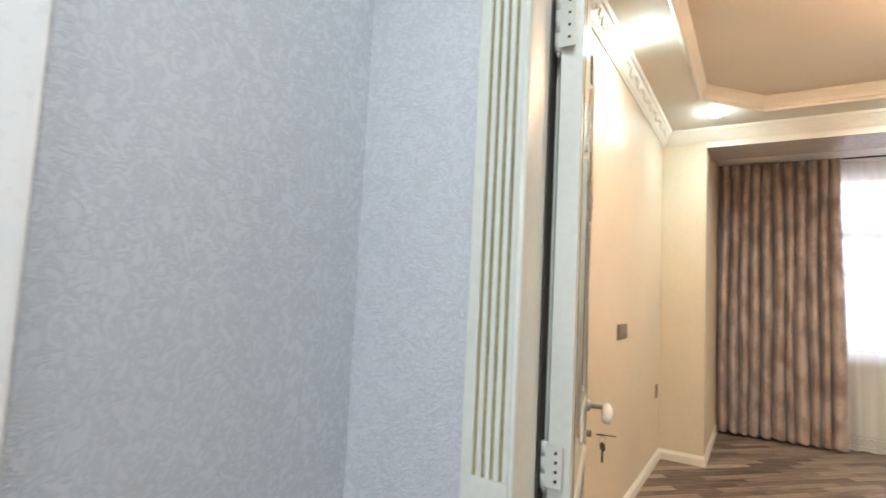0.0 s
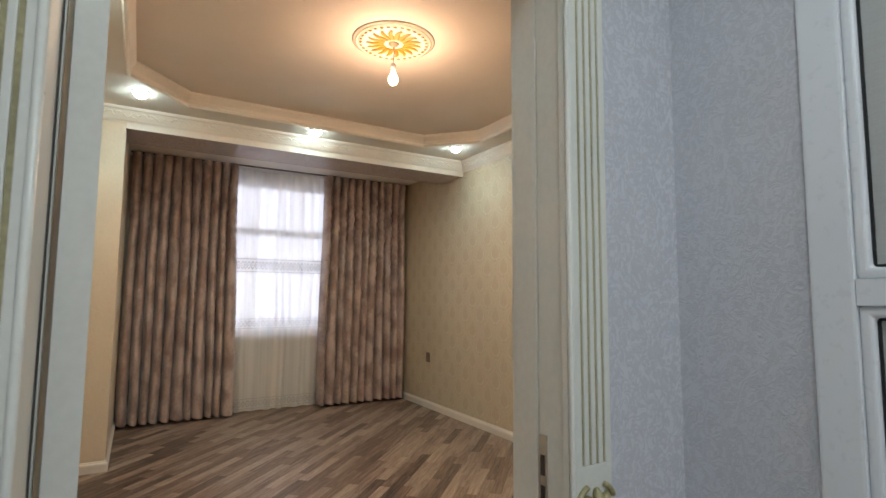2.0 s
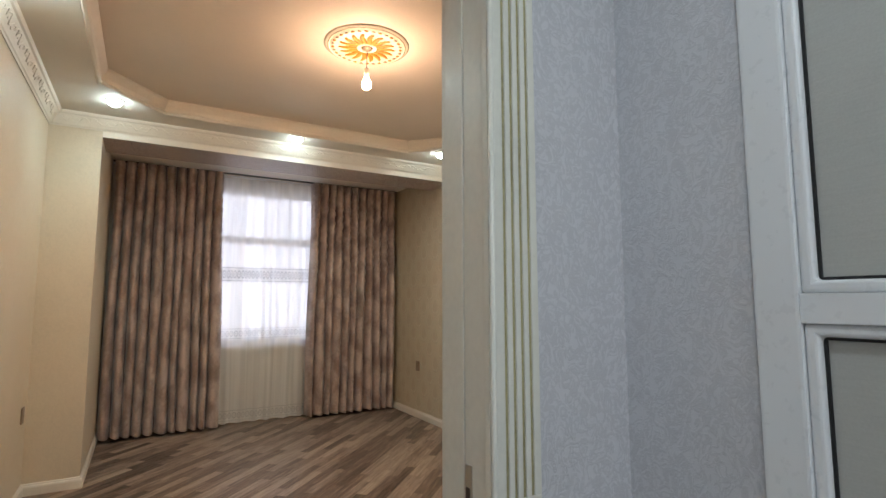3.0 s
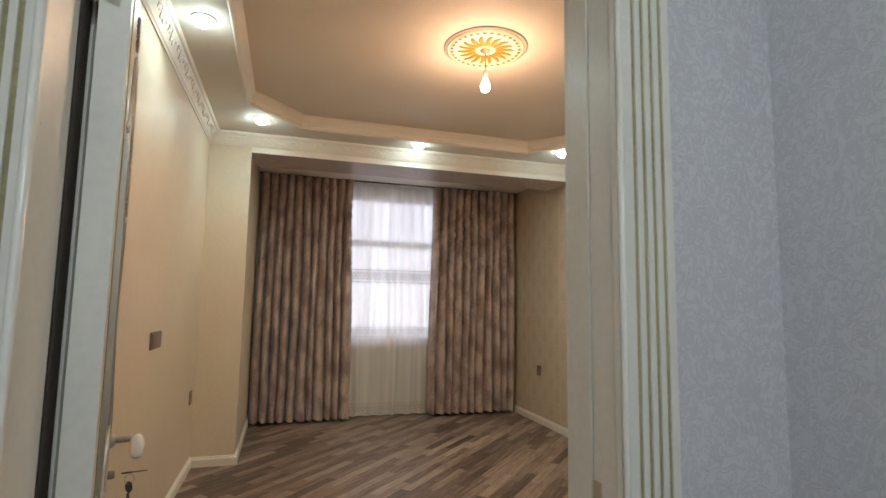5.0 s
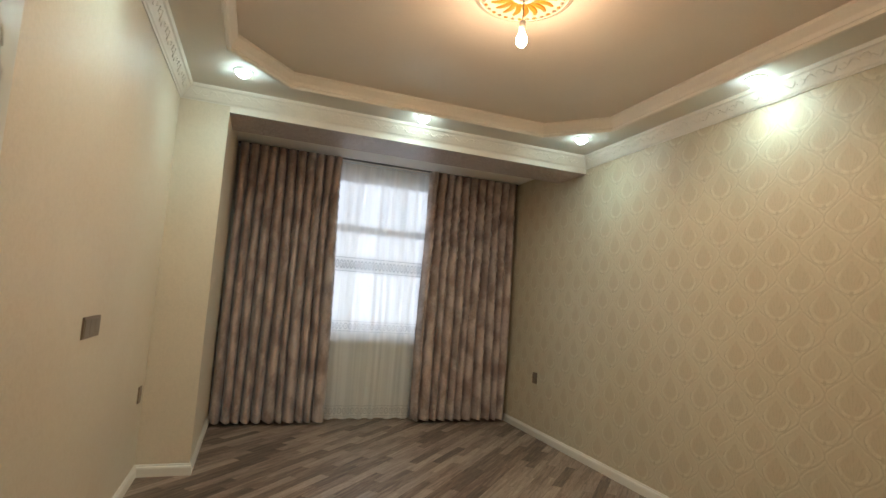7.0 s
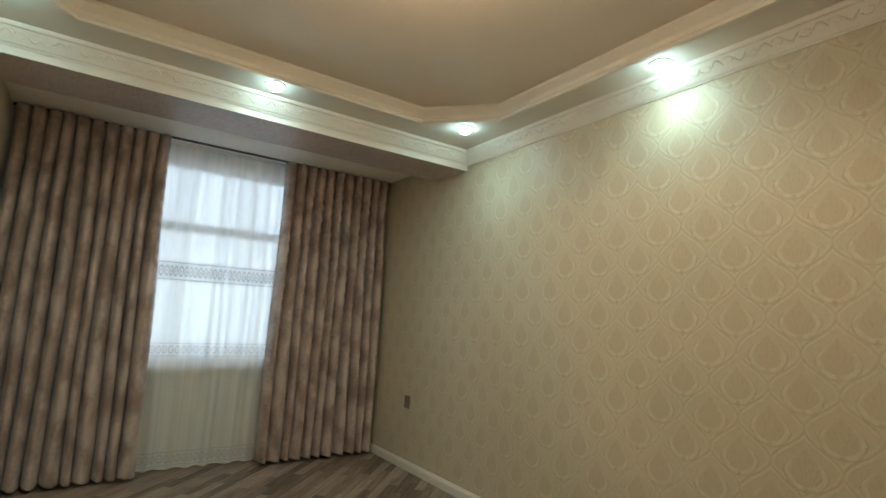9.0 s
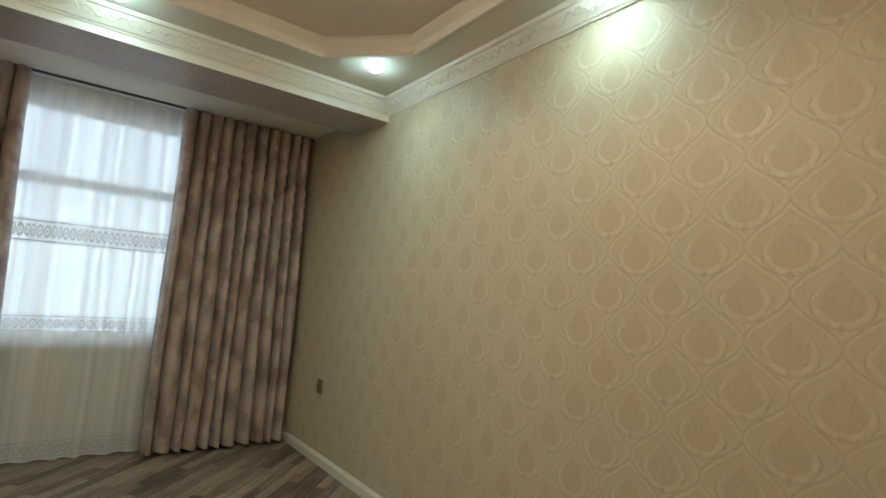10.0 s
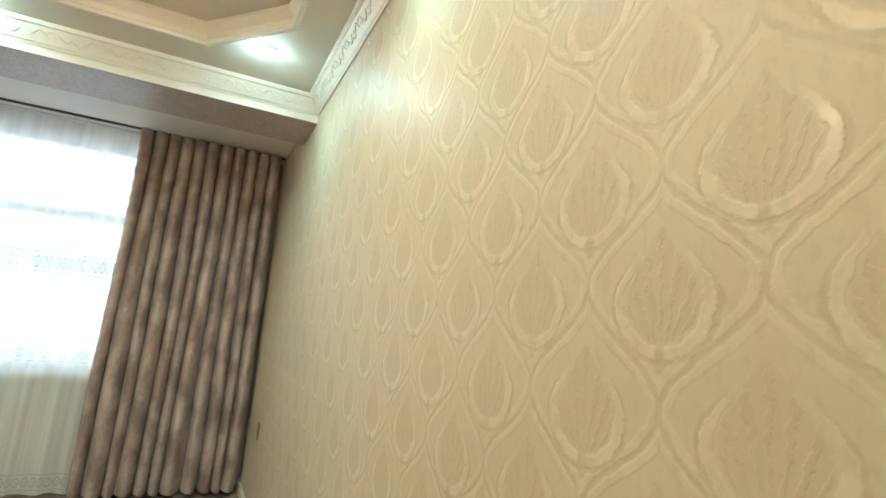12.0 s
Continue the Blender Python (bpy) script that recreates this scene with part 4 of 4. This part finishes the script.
def downlight(x, y):
    ob = thing("downlight", "recessed crystal ceiling spotlight glowing cool white", "ceiling light", "spotlights round the ceiling border", (x, y, RING_Z))
    part("rim", lathe(bmesh.new(), [(0.040, -0.006), (0.054, -0.008), (0.063, -0.004), (0.066, 0.0), (0.04, 0.0)], steps=28, ring=True), M_CERAMIC, ob, "", True)
    lens = part("crystal", lathe(bmesh.new(), [(0.0, -0.048), (0.018, -0.046), (0.04, -0.032), (0.053, -0.014), (0.053, -0.001), (0.0, -0.001)], steps=12), M_SPOT, ob, "glowing faceted crystal")
    lens.visible_shadow = False
    return ob


for sx, sy in SPOTS + HALL_SPOTS:
    downlight(sx, sy)


# ---- switches and sockets ----
def wall_plate(name, label, category, m, w, h, keys_count, holes):
    ob = thing(name, label, category)
    ob.matrix_world = m
    part("plate_frame", boxes(((-w / 2, -0.009, -h / 2), (w / 2, 0, h / 2)), bevel=0.0025), M_PLASTIC, ob)
    for k in range(keys_count):
        a = -w / 2 + 0.008 + k * (w - 0.016) / keys_count
        part("rocker", boxes(((a + 0.001, -0.012, -h / 2 + 0.009), (a + (w - 0.016) / keys_count - 0.001, -0.006, h / 2 - 0.009)), bevel=0.0015), M_BRONZE, ob)
    if holes:
        part("socket_cup", lathe(bmesh.new(), [(0.021, -0.0105), (0.024, -0.0105), (0.024, -0.008), (0.021, -0.004)], (0, 0, 0), "y", 20, True), M_BRONZE, ob, "", True)
        for s in (-1, 1):
            part("pin_hole", lathe(bmesh.new(), [(0.0, -0.0098), (0.003, -0.0098), (0.003, -0.008), (0.0, -0.008)], (s * 0.0095, 0, 0), "y", 10), M_DARK, ob)
    return ob


wall_plate("light_switch", "bronze-coloured double light switch on the cream wall", "switch", pose(X0, 3.69, 1.15, rz=90), 0.24, 0.095, 3, False)
wall_plate("power_socket", "bronze-coloured power socket low on the cream wall", "socket", pose(X0, 5.03, 0.595, rz=90), 0.085, 0.11, 0, True)
wall_plate("power_socket", "bronze-coloured power socket low on the damask wall", "socket", pose(X1, 5.98, 0.605, rz=-90), 0.085, 0.115, 0, True)

# ---- floor ----
floor = structure(part("floor", boxes(((X0, Y0 - 0.14, -0.06), (X1, AY1, -0.009)), ((HX0, HY0, -0.06), (HX1, Y0 - 0.14, -0.009))), M_SUBFLOOR), "grey-brown laminate floor laid diagonally", "floor")


def clipped(poly, x0, x1, y0, y1):
    for axis, lim, sign in ((0, x0, 1), (0, x1, -1), (1, y0, 1), (1, y1, -1)):
        res = []
        for k in range(len(poly)):
            a, b = poly[k - 1], poly[k]
            da, db = sign * (a[axis] - lim), sign * (b[axis] - lim)
            if (da >= 0) != (db >= 0):
                t = da / (da - db)
                res.append((a[0] + (b[0] - a[0]) * t, a[1] + (b[1] - a[1]) * t))
            if db >= 0:
                res.append(b)
        poly = res
        if not poly:
            return []
    return poly


PW, PL, GAP = 0.078, 0.55, 0.0007
C45 = math.sqrt(0.5)
rng = random.Random(11)
rest = bmesh.new()
made = 0
for r in range(-100, 100):
    shift = (r * 0.37 % 1.0 + rng.uniform(-0.1, 0.1)) * PL
    for c in range(-8, 22):
        a0, b0 = c * PL + shift, r * PW
        quad = [(a0 + GAP, b0 + GAP), (a0 + PL - GAP, b0 + GAP), (a0 + PL - GAP, b0 + PW - GAP), (a0 + GAP, b0 + PW - GAP)]
        quad = [((a - b) * C45, (a + b) * C45) for a, b in quad]
        for area in ((X0, X1, Y0 - 0.07, AY1), (HX0, HX1, HY0, HY1 + 0.07)):
            poly = clipped(quad, *area)
            if len(poly) < 3:
                continue
            inside = area[0] == X0 and made < 300 and poly[0][1] > 2.0
            bm = bmesh.new() if inside else rest
            top = [bm.verts.new((x, y, 0.0)) for x, y in poly]
            low = [bm.verts.new((x, y, -0.009)) for x, y in poly]
            bm.faces.new(top)
            for k in range(len(poly)):
                bm.faces.new((top[k - 1], low[k - 1], low[k], top[k]))
            if inside:
                bmesh.ops.recalc_face_normals(bm, faces=bm.faces)
                part("plank", bm, M_FLOOR, floor)
                made += 1
bmesh.ops.recalc_face_normals(rest, faces=rest.faces)
tagged(part("planks_rest", rest, M_FLOOR, floor), kind="stuff")
